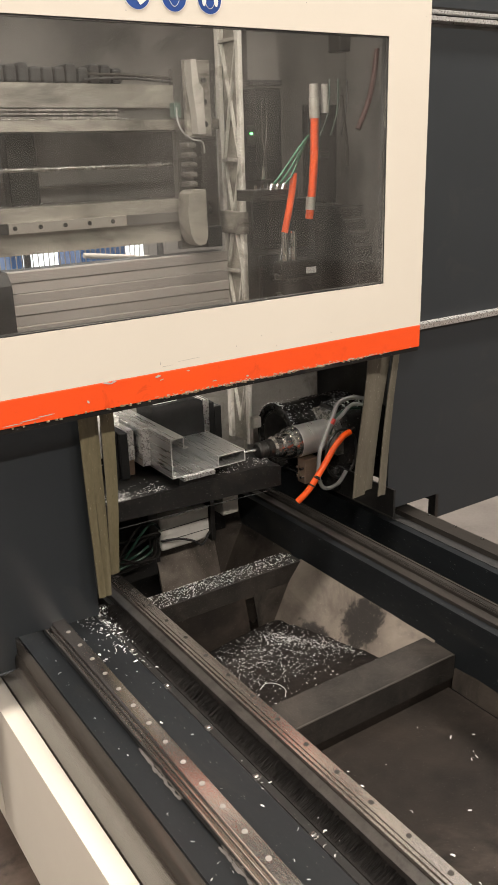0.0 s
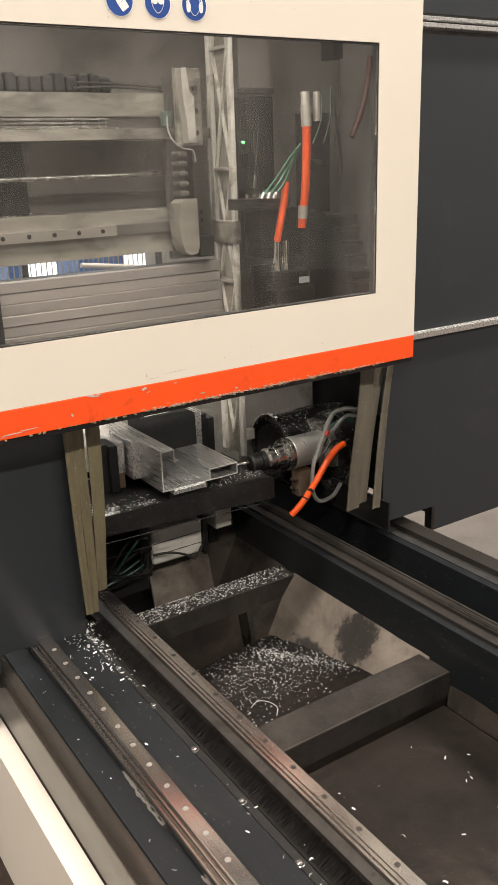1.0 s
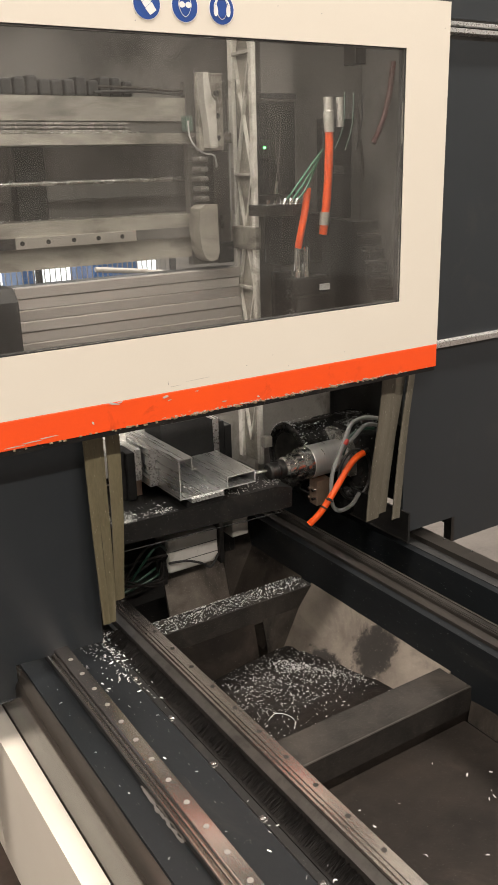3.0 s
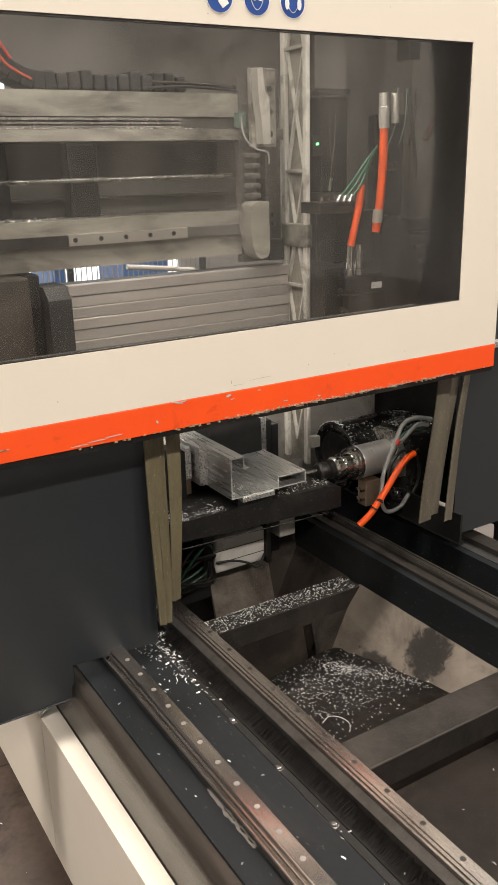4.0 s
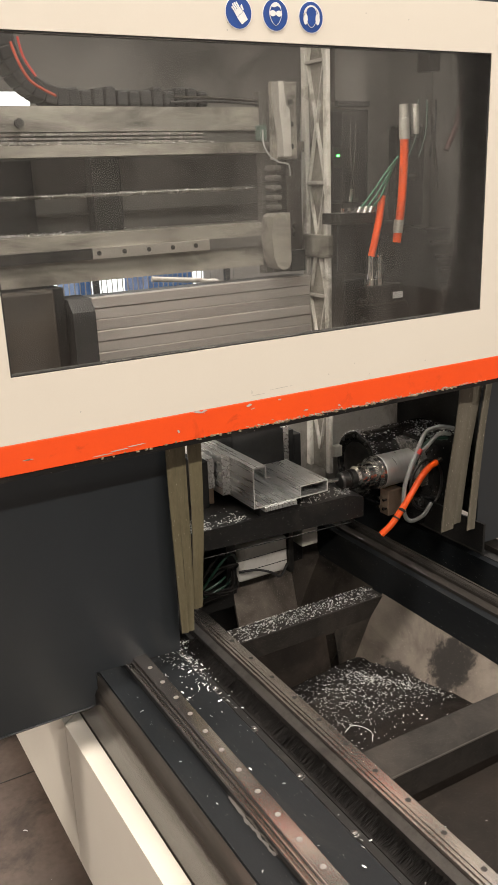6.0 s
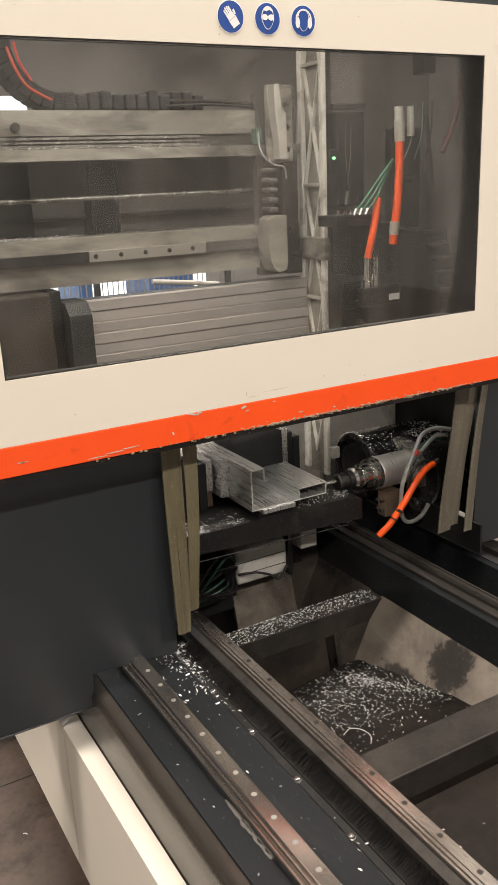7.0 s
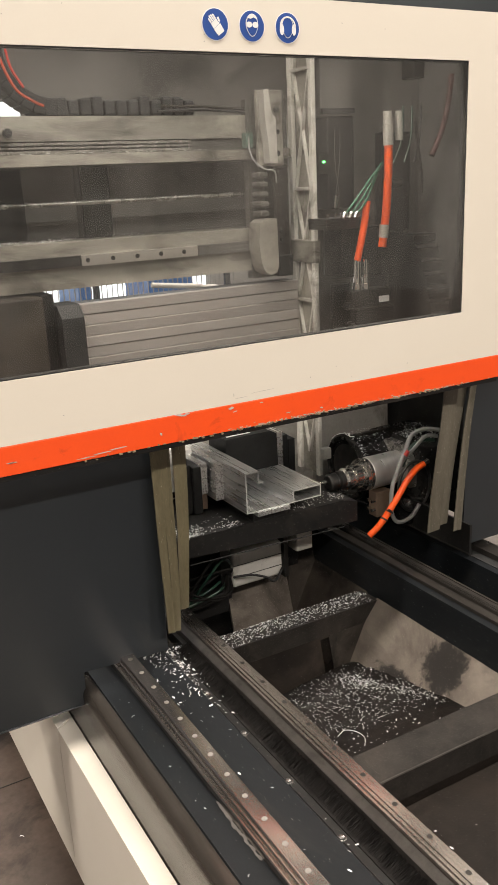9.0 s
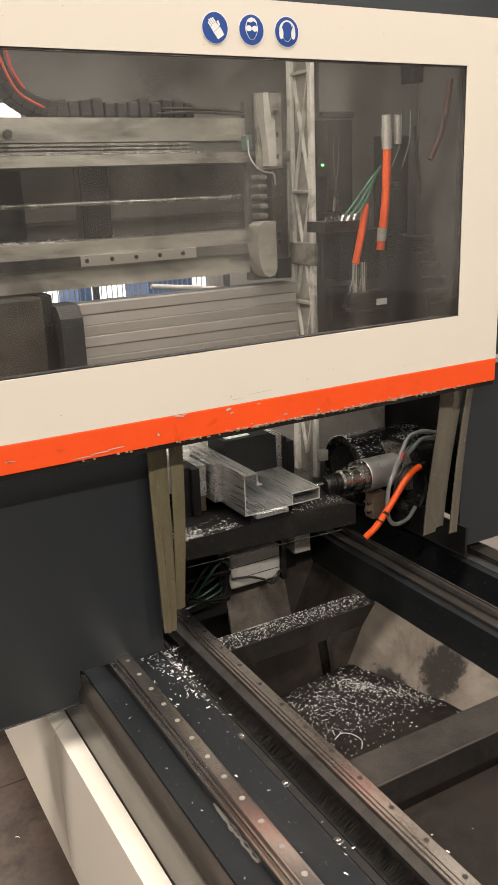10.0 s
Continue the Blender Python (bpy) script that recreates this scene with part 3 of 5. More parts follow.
bm = bmesh.new()
bmesh.ops.create_grid(bm, x_segments=40, y_segments=40, size=0.5)
for v in bm.verts:
    v.co = Vector((1.02 + v.co.x * 0.49, 1.434 + v.co.y * 0.45, 0))
    v.co.z = heap_height(v.co.x, v.co.y) + 0.004 * noise.noise(v.co * 40)
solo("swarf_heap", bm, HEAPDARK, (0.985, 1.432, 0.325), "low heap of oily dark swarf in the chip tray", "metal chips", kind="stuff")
swarf("swarf", 1050, on_beam, 0.0053, "bright curled aluminium chips on the black cross beam", 1)
swarf("swarf", 1500, on_heap, 0.0042, "bright aluminium chips strewn over the tray heap", 2)
curl = bmesh.new()
hz = heap_height(0.985, 1.37)
tube([(0.955, 1.395, hz + 0.004), (0.975, 1.40, hz + 0.009), (0.995, 1.385, hz + 0.008), (1.0, 1.36, hz + 0.006), (0.985, 1.34, hz + 0.004)], 0.0006, 6, bm=curl)
solo("swarf_curl", curl, SWARF, (0.985, 1.37, hz), "long curled aluminium shaving on the heap", "metal chip")
swarf("swarf", 360, on_plate, 0.0068, "bright aluminium chips on the bed plate", 3)
swarf("swarf", 50, lambda r: (r.uniform(0.05, 0.42), r.uniform(1.0, 2.4), 0.001), 0.009, "aluminium chips on the workshop floor", 9)
swarf("swarf", 60, on_floor, 0.007, "few aluminium chips on the oily tray floor", 4)
swarf("swarf", 40, anywhere, 0.006, "single aluminium chips on the bed", 5)

# ---- clamping support and workpiece ----
sup = thing("clamp_support", (1.0, 1.76, 0.46), "black steel support beam with clamps for the profile", "clamp support")
part("beam", bent(prism([(0.775, 0.722), (0.775, 0.770), (1.240, 0.764), (1.285, 0.752), (1.285, 0.698)], "y", 1.762, 2.02), 0.003), BLACK, sup)
part("rest_plate", box(0.985, 1.075, 1.752, 1.98, 0.783, 0.7945, 0.001), ALU, sup, "aluminium wear plate under the profile")
part("jaw", box(0.864, 0.882, 1.895, 1.96, 0.770, 0.897, 0.002), RUBBER, sup, "black plastic clamp jaw")
part("jaw", box(0.883, 0.905, 1.885, 1.96, 0.770, 0.892, 0.002), RUBBER, sup, "black plastic clamp jaw")
part("jaw", box(0.906, 0.929, 1.90, 1.99, 0.812, 0.892, 0.001), ALU, sup, "aluminium jaw plate")
part("jaw", box(0.907, 0.928, 1.905, 1.985, 0.770, 0.8115, 0.001), COPPER, sup)
part("jaw", box(0.934, 0.9565, 1.868, 2.5, 0.80, 0.8995, 0.001), ALU, sup, "long aluminium clamping bar")
part("jaw", box(0.80, 0.933, 1.99, 2.5, 0.80, 0.906, 0.002), BOXGREY, sup)
part("jaw_foot", box(0.82, 0.95, 2.05, 2.4, 0.76, 0.7995), BLACK, sup)
part("clamp_block", bent(prism([(1.008, 0.8265), (1.008, 0.925), (1.140, 0.925), (1.160, 0.915), (1.162, 0.8265)], "y", 1.945, 2.04), 0.006, 3), RUBBER, sup, "black clamp block")
part("spacer", box(0.98, 1.08, 1.768, 1.98, 0.766, 0.7828, 0.001), BLACK, sup)
part("clamp_arm", box(1.172, 1.20, 1.98, 2.04, 0.70, 0.905, 0.002), ALU, sup)
part("clamp_arm", box(1.201, 1.222, 1.99, 2.04, 0.70, 0.89, 0.002), RUBBER, sup)
part("clamp_arm", box(1.223, 1.245, 1.99, 2.04, 0.70, 0.875, 0.002), RUBBER, sup)
part("clamp_label", box(1.02, 1.09, 1.96, 2.03, 0.9255, 0.9275), WHITE, sup, "white label")
part("foot", box(0.776, 0.800, 1.80, 1.95, 0.45, 0.722, 0.002), BLACK, sup)
part("foot", box(1.20, 1.235, 1.975, 2.015, 0.325, 0.704, 0.002), BLACK, sup)
# added black plate: hides the lit floor and stands for the dark behind
part("back_shield", box(0.776, 1.049, 2.021, 2.03, 0.325, 0.76), BLACK, sup)
part("edge_wire", tube([(0.80, 1.758, 0.705), (1.0, 1.758, 0.70), (1.24, 1.758, 0.693)], 0.0013, 8), BLACK, sup)

PS = [(0.957, 0.795), (0.957, 0.897), (0.994, 0.897), (0.994, 0.868), (1.006, 0.868), (1.006, 0.8655), (0.991, 0.8655), (0.991, 0.8942), (0.9600, 0.8942), (0.9600, 0.7978), (1.088, 0.7978), (1.088, 0.826), (1.170, 0.826), (1.170, 0.795)]


def profile_bar():
    bm = bmesh.new()
    y0, y1 = 1.757, 2.75
    def ring(pts, flip=False):
        return [[bm.verts.new((u, y, v)) for u, v in pts] for y in (y0, y1)]
    out = ring(PS)
    hole = ring([(1.0908, 0.7978), (1.0908, 0.8232), (1.1672, 0.8232), (1.1672, 0.7978)])
    for lo, hi in (out, hole):
        n = len(lo)
        for k in range(n):
            bm.faces.new((lo[k], lo[(k + 1) % n], hi[(k + 1) % n], hi[k]))
    lo, h = out[0], hole[0]
    # front face, piece by piece
    bm.faces.new((lo[0], lo[1], lo[8], lo[9]))
    bm.faces.new((lo[1], lo[2], lo[7], lo[8]))
    bm.faces.new((lo[2], lo[3], lo[6], lo[7]))
    bm.faces.new((lo[3], lo[4], lo[5], lo[6]))
    bm.faces.new((lo[0], lo[9], lo[10], h[0], h[3], lo[13]))
    bm.faces.new((lo[10], lo[11], h[1], h[0]))
    bm.faces.new((lo[11], lo[12], h[2], h[1]))
    bm.faces.new((lo[12], lo[13], h[3], h[2]))
    return bm


wp = thing("aluminium_profile", (1.06, 1.757, 0.795), "bare extruded aluminium profile clamped on the support", "workpiece")
ends = profile_bar()
for f in ends.faces:
    f.material_index = 1 if abs(f.calc_center_median().y - 1.757) < 1e-5 else 0
part("extrusion", ends, [ALU, CUT], wp, smooth=False)
swarf("swarf", 70, lambda r: (r.uniform(0.965, 1.08), 1.76 + abs(r.gauss(0, 0.06)), 0.7982), 0.007, "aluminium chips inside the profile channel", 6)
swarf("swarf", 420, lambda r: (r.choice([r.gauss(0.815, 0.016), r.uniform(0.79, 0.95), r.uniform(1.08, 1.26)]), 1.765 + abs(r.gauss(0, 0.035)), 0.7695), 0.007, "aluminium chips on the clamp support", 7)

# ---- valve unit under the support ----
vu = thing("valve_unit", (1.06, 1.91, 0.45), "pale grey pneumatic valve box under the support", "valve box")
part("body", box(0.988, 1.142, 1.907, 1.975, 0.527, 0.626, 0.009, 3), BOXGREY, vu)
for z in (0.557, 0.590):
    part("seam", box(0.990, 1.140, 1.9055, 1.9069, z, z + 0.0015), DARKSTEEL, vu)
part("bracket", box(1.1425, 1.156, 1.90, 1.98, 0.52, 0.66, 0.001), DARKSTEEL, vu)
part("bracket", box(1.165, 1.215, 1.87, 1.93, 0.60, 0.66, 0.003), CAST, vu, "cast bracket")
part("riser", box(0.955, 0.985, 1.91, 1.97, 0.50, 0.66, 0.002), BLACK, vu)
part("riser", box(1.10, 1.14, 1.93, 1.97, 0.615, 0.70, 0.002), BLACK, vu)
cb = thing("cable_bundle", (0.88, 1.88, 0.55), "tangle of dark green and black cables beside the valve box", "cables")
rnd = random.Random(8)
for k in range(9):
    a = (0.83 + 0.015 * rnd.random(), 1.86 + 0.06 * rnd.random(), 0.50 + 0.10 * rnd.random())
    c = (0.987, 1.91 + 0.04 * rnd.random(), 0.55 + 0.05 * rnd.random())
    mid = (0.9 + 0.05 * rnd.random(), 1.84 + 0.06 * rnd.random(), 0.52 + 0.13 * rnd.random())
    part("cable", tube([a, mid, c], 0.0035, 8), DARKGREEN if k % 4 == 0 else BRISTLE, cb)
part("cable", tube([(0.985, 1.90, 0.565), (1.03, 1.885, 0.565), (1.07, 1.88, 0.55), (1.10, 1.88, 0.53), (1.135, 1.90, 0.55)], 0.0032, 8), RUBBER, cb)
part("manifold", box(0.84, 0.97, 1.90, 1.98, 0.47, 0.53, 0.004), BLACK, cb)
# ---- moving gantry: door, covers ----
door = thing("machine_door", (0.6, 1.476, 1.094), "cream machine door with an orange lower band and a large window", "machine door", moving=True)
DX0, DX1, DZ0, DZ1 = -0.35, 1.493, 1.146, 1.852
WX0, WX1, WZ0, WZ1 = 0.360, 1.375, 1.255, 1.761


def framed(x0, x1, z0, z1, a0, a1, b0, b1, y0, y1):
    bm = bmesh.new()
    o = [(x0, z0), (x1, z0), (x1, z1), (x0, z1)]
    i = [(a0, b0), (a1, b0), (a1, b1), (a0, b1)]
    V = {(s, y): [bm.verts.new((u, y, v)) for u, v in p] for s, p in (("o", o), ("i", i)) for y in (y0, y1)}
    for k in range(4):
        n = (k + 1) % 4
        for y in (y0, y1):
            bm.faces.new((V["o", y][k], V["o", y][n], V["i", y][n], V["i", y][k]))
        for s in "oi":
            bm.faces.new((V[s, y0][k], V[s, y0][n], V[s, y1][n], V[s, y1][k]))
    return bm


part("front_sheet", bent(framed(DX0, DX1, DZ0, DZ1, WX0, WX1, WZ0, WZ1, 1.476, 1.496), 0.0015, 2), CREAM, door)
part("orange_band", box(DX0, DX1, 1.4755, 1.496, 1.094, 1.1455, 0.0012), ORANGE, door, "orange painted band with chipped lower edge")
part("lower_lip", bent(box(DX0, DX1, 1.480, 1.4965, 1.083, 1.0938), 0.001), BLACK, door, "dark crusted lower lip")
part("seal", framed(WX0 + 0.0004, WX1 - 0.0004, WZ0 + 0.0004, WZ1 - 0.0004, WX0 + 0.0025, WX1 - 0.0025, WZ0 + 0.0025, WZ1 - 0.0025, 1.4775, 1.4955), RUBBER, door, "black rubber window seal")
pane = part("window_pane", box(WX0 + 0.0026, WX1 - 0.0026, 1.4785, 1.4825, WZ0 + 0.0026, WZ1 - 0.0026), PANE, door, "slightly smoky scratched polycarbonate pane")
pane.visible_shadow = False
part("bottom_return", box(DX0, DX1, 1.4965, 1.572, 1.094, 1.100), BLACK, door)
part("side_return", box(DX1 - 0.012, DX1, 1.4965, 1.572, 1.1005, DZ1), CREAM, door)
part("top_return", box(DX0, DX1 - 0.0125, 1.4965, 1.572, DZ1 - 0.006, DZ1), CREAM, door)

# chipped paint
rnd = random.Random(3)
bm = bmesh.new()


def flake(bm, x, z, rx, rz, y, rot=0.0):
    n = 9
    vs = []
    for k in range(n):
        a = k * math.tau / n
        q = rnd.uniform(0.5, 1.15)
        u, v = rx * q * math.cos(a), rz * q * math.sin(a)
        vs.append(bm.verts.new((x + u * math.cos(rot) - v * math.sin(rot), y, z + u * math.sin(rot) + v * math.cos(rot))))
    bm.faces.new(vs)


for _ in range(190):
    x = rnd.triangular(0.66, 1.48, 1.12)
    flake(bm, x, 1.0944 + abs(rnd.gauss(0, 0.0022)), rnd.uniform(0.001, 0.005), rnd.uniform(0.0006, 0.0015), 1.4750)
for x, z, rx, rz in ((0.686, 1.1435, 0.013, 0.0022), (0.70, 1.144, 0.008, 0.002), (0.793, 1.1385, 0.006, 0.0035), (0.80, 1.131, 0.005, 0.0012), (0.645, 1.115, 0.002, 0.004), (0.86, 1.139, 0.004, 0.002), (1.00, 1.105, 0.004, 0.002), (0.92, 1.108, 0.007, 0.0015)):
    flake(bm, x, z, rx, rz, 1.4750, rnd.uniform(-0.3, 0.3))
for x in (0.50, 0.53, 0.56, 0.37, 0.375):
    flake(bm, x, 1.099 + 0.1 * (x - 0.5) if x > 0.4 else 1.116, 0.018 if x > 0.4 else 0.009, 0.0012, 1.4750, 0.02)
crust = bmesh.new()
for _ in range(130):
    x = rnd.triangular(0.45, 1.49, 1.1)
    w, h = rnd.uniform(0.0015, 0.006), rnd.uniform(0.001, 0.0035)
    z = rnd.uniform(1.0905, 1.0945)
    box(x, x + w, 1.4752 - 0.0012 * rnd.random(), 1.4805, z, z + h, bm=crust)
tagged(part("crust", crust, material("dried_coolant_crust", (0.13, 0.10, 0.06), (0.36, 0.30, 0.19), (0.5, 0.8), scale=70, fine=300, bump=0.3), door, "dried yellowish coolant crust", smooth=False), kind="stuff")
tagged(part("paint_chip", bm, BOXGREY, door, "bare chips in the orange paint"), kind="stuff")
bm = bmesh.new()
flake(bm, 0.80, 1.163, 0.0012, 0.004, 1.4756)
flake(bm, 0.865, 1.1615, 0.030, 0.0005, 1.4756, 0.03)
flake(bm, 0.815, 1.156, 0.016, 0.0005, 1.4756, 0.02)
for _ in range(14):
    flake(bm, rnd.uniform(0.4, 1.48), rnd.choice([rnd.uniform(1.15, 1.25), rnd.uniform(1.77, 1.85)]), 0.0012, 0.0012, 1.4756)
tagged(part("scratch", bm, CAST, door, "fine scratches and specks"), kind="stuff")


def sticker(x, z, kind):
    s = thing("safety_sticker", (x, 1.4755, z), {"glove": "round blue sticker with a white protective glove", "goggles": "round blue sticker with white safety goggles", "ears": "round blue sticker with white ear muffs"}[kind], "sticker", "safety stickers on the door", moving=True)
    disc = lambda r, y, n=48, cx=0, cz=0, sx=1, sz=1: [(x + cx + r * sx * math.cos(k * math.tau / n), z + cz + r * sz * math.sin(k * math.tau / n)) for k in range(n)]
    part("border", prism(disc(0.0255, 0), "y", 1.4753, 1.4757), WHITE, s, smooth=False)
    part("disc", prism(disc(0.0240, 0), "y", 1.4748, 1.4752), BLUE, s, smooth=False)
    y0, y1 = 1.4743, 1.4747
    if kind == "glove":
        c, sn = math.cos(-0.9), math.sin(-0.9)
        def turned(pts):
            return [(x + u * c - v * sn, z + u * sn + v * c) for u, v in pts]
        part("palm", prism(turned([(0.004, -0.0075), (0.017, -0.007), (0.018, 0.007), (0.004, 0.0085)]), "y", y0, y1), WHITE, s, smooth=False)
        part("palm", prism(turned([(-0.006, -0.0065), (0.0035, -0.0070), (0.0035, 0.0075), (-0.006, 0.0065)]), "y", y0, y1), WHITE, s, smooth=False)
        for k, (l, v) in enumerate(((0.008, -0.0062), (0.0105, -0.0026), (0.010, 0.001), (0.0085, 0.0044))):
            part("finger", prism(turned([(-0.0065 - l, v), (-0.0063, v), (-0.0063, v + 0.0026), (-0.0065 - l, v + 0.0026)]), "y", y0, y1), WHITE, s, smooth=False)
        part("thumb", prism(turned([(-0.006, 0.0085), (0.002, 0.0078), (0.002, 0.0105), (-0.006, 0.0125)]), "y", y0, y1), WHITE, s, smooth=False)
    else:
        head = [(0.0125 * math.cos(a) * (1 - 0.25 * max(0, -math.sin(a))), 0.001 + 0.0175 * math.sin(a)) for a in [k * math.tau / 36 for k in range(36)]]
        part("face_outline", prism([(x + u, z + v) for u, v in head], "y", y0, y1), WHITE, s, smooth=False)
        part("face", prism([(x + u * 0.88, z + (v - 0.001) * 0.92 + 0.0008) for u, v in head], "y", 1.4738, 1.4742), BLUE, s, smooth=False)
        if kind == "goggles":
            cap = [(0.0125 * math.cos(a), 0.002 + 0.0172 * math.sin(a)) for a in [0.5 + 2.14 * k / 14 for k in range(15)]] + [(-0.008, 0.0125), (-0.003, 0.0110), (0.003, 0.0135), (0.008, 0.0115)]
            part("hair", prism([(x + u, z + v) for u, v in cap], "y", 1.4733, 1.4737), WHITE, s, smooth=False)
            for sx in (-1, 1):
                part("lens", prism(disc(0.0052, 0, 24, sx * 0.0060, 0.002, 1.1, 0.9), "y", 1.4733, 1.4737), WHITE, s, smooth=False)
        else:
            band = [(0.0165 * math.cos(a), 0.002 + 0.0165 * math.sin(a)) for a in [math.pi * k / 20 for k in range(21)]] + [(0.0138 * math.cos(a), 0.002 + 0.0138 * math.sin(a)) for a in [math.pi * (20 - k) / 20 for k in range(21)]]
            part("headband", prism([(x + u, z + v) for u, v in band], "y", 1.4733, 1.4737), WHITE, s, smooth=False)
            for sx in (-1, 1):
                part("ear_cup", prism(disc(0.0048, 0, 24, sx * 0.0125, -0.003, 0.9, 1.9), "y", 1.4733, 1.4737), WHITE, s, smooth=False)


sticker(0.801, 1.803, "glove")
sticker(0.872, 1.803, "goggles")
sticker(0.944, 1.803, "ears")

cover = thing("side_cover", (0.3, 1.585, 0.54), "dark slate sheet steel side cover hanging over the bed", "machine cover", moving=True)
part("sheet", bent(prism([(-0.35, 0.54), (0.482, 0.54), (0.482, 0.614), (0.669, 0.602), (0.668, 1.093), (-0.35, 1.093)], "y", 1.588, 1.60), 0.001), SLATE, cover)
part("corner_fold", box(0.472, 0.484, 1.6005, 1.63, 0.545, 0.612), BLACK, cover)
part("rolled_edge", cyl((-0.34, 1.5875, 0.541), (0.470, 1.5875, 0.541), 0.0022, n=10), SLATE, cover)
rc = thing("side_cover", (2.0, 1.575, 0.55), "dark slate sheet steel cover with aluminium trim strips", "machine cover", moving=True)
part("sheet", bent(prism([(1.497, 0.632), (1.685, 0.632), (1.685, 0.560), (3.2, 0.560), (3.2, 1.80), (1.497, 1.80)], "y", 1.575, 1.587), 0.001), SLATE, rc)
part("upper_sheet", box(-0.35, 3.2, 1.575, 1.587, 1.842, 2.5), SLATE, rc)
part("upper_sheet", box(1.497, 3.2, 1.577, 1.587, 1.80, 1.842), DARKSTEEL, rc)
part("trim_strip", bent(prism([(1.563, 1.109), (1.563, 1.122), (1.575, 1.126), (1.575, 1.105)], "x", 1.50, 3.2), 0.001), ALU, rc, "scuffed aluminium trim strip")
part("trim_strip", bent(prism([(1.560, 1.812), (1.560, 1.820), (1.575, 1.824), (1.575, 1.808)], "x", 1.50, 3.2), 0.001), ALU, rc, "scuffed aluminium trim strip")
part("trim_strip", bent(prism([(1.566, 1.829), (1.566, 1.834), (1.575, 1.837), (1.575, 1.826)], "x", 1.50, 3.2), 0.001), ALU, rc)
# added sheet: blocks the lit floor and stands for the dark behind the strips
part("inner_sheet", box(1.69, 1.70, 1.588, 2.12, 0.60, 1.12), BLACK, rc)
part("bracket", bent(prism([(1.545, 0.616), (1.545, 0.70), (1.82, 0.70), (1.82, 0.625), (1.60, 0.620)], "x", 1.490, 1.4965), 0.001), BLACK, rc, "black steel bracket")
part("bracket_rim", box(1.4885, 1.4898, 1.545, 1.80, 0.6195, 0.6235), DIRTYSTEEL, rc)
part("notch_tab", box(1.676, 1.687, 1.574, 1.60, 0.56, 0.632), DARKSTEEL, rc)


def vinyl_strip(xa, xb, xa2, xb2, z0, z1, y, seed):
    """A hanging ribbed vinyl strip; its lower edge may stand aside of its top."""
    r = random.Random(seed)
    n, m = 10, 14
    bm = bmesh.new()
    rows = []
    for j in range(m + 1):
        t = j / m
        row = []
        for i in range(n + 1):
            s = i / n
            a, b = xa + (xa2 - xa) * t, xb + (xb2 - xb) * t
            row.append(bm.verts.new((a + (b - a) * s + 0.0015 * math.sin(t * 5 + 2 * seed) * t, y + 0.0015 * math.sin(s * 4 + seed) + 0.005 * math.sin(t * 4 + seed), z1 + (z0 - z1) * t)))
        rows.append(row)
    for p, q in zip(rows, rows[1:]):
        for i in range(n):
            bm.faces.new((p[i], p[i + 1], q[i + 1], q[i]))
    e = bmesh.ops.extrude_face_region(bm, geom=bm.faces[:])
    bmesh.ops.translate(bm, verts=[v for v in e["geom"] if isinstance(v, bmesh.types.BMVert)], vec=(0, 0.003, 0))
    return bm


vc = thing("strip_curtain", (0.68, 1.56, 0.66), "aged yellowish vinyl strips hanging below the door", "strip curtain", "strip curtains", moving=True)
part("strip", vinyl_strip(0.655, 0.674, 0.659, 0.673, 0.660, 1.094, 1.558, 1), VINYL, vc)
part("strip", vinyl_strip(0.673, 0.697, 0.674, 0.689, 0.658, 1.094, 1.560, 2), VINYL, vc)
part("strip", vinyl_strip(0.701, 0.732, 0.696, 0.717, 0.700, 1.094, 1.562, 3), VINYL, vc)
vc2 = thing("strip_curtain", (1.44, 1.56, 0.7), "aged yellowish vinyl strips hanging below the door", "strip curtain", "strip curtains", moving=True)
part("strip", vinyl_strip(1.404, 1.449, 1.365, 1.406, 0.704, 1.094, 1.558, 4), GREYVINYL, vc2)
part("strip", vinyl_strip(1.454, 1.497, 1.413, 1.443, 0.706, 1.094, 1.576, 5), GREYVINYL, vc2)
part("strip", vinyl_strip(1.495, 1.514, 1.447, 1.472, 0.690, 1.094, 1.560, 6), GREYVINYL, vc2)

# ---- spindle unit ----
SY, SZ = 1.82, 0.785
sp = thing("spindle_unit", (1.42, SY, 0.70), "chrome milling spindle on a dark swivel head", "spindle", moving=True)
part("collet_nut", lathe((1.248, SY, SZ), (1.296, SY, SZ), [(0, 0.012), (0.02, 0.019), (0.12, 0.023), (0.5, 0.023), (0.55, 0.0205), (0.62, 0.0205), (0.66, 0.025), (0.95, 0.025), (1, 0.023)]), DARKSTEEL, sp, "black collet nut")
part("tool_holder", lathe((1.296, SY, SZ), (1.350, SY, SZ), [(0, 0.024), (0.1, 0.030), (0.3, 0.030), (0.35, 0.027), (0.5, 0.027), (0.55, 0.034), (0.95, 0.034), (1.0, 0.030)]), CHROME, sp, "bright tool holder")
part("nose", lathe((1.350, SY, SZ), (1.372, SY, SZ), [(0, 0.036), (0.08, 0.043), (0.45, 0.044), (0.5, 0.0425), (0.6, 0.0425), (0.65, 0.045), (1.0, 0.045)], 48), CHROME, sp)
part("spindle_body", lathe((1.372, SY, SZ), (1.495, SY, SZ), [(0, 0.043), (0.02, 0.045), (0.15, 0.045), (0.16, 0.044), (0.98, 0.044), (1.0, 0.042)], 48), BARREL, sp, "polished steel spindle barrel")
part("milling_tool", lathe((1.13, SY, SZ + 0.012), (1.245, SY, SZ + 0.004), [(0, 0.003), (0.02, 0.005), (0.45, 0.005), (0.5, 0.006), (1.0, 0.006)], 16), CHROME, sp)
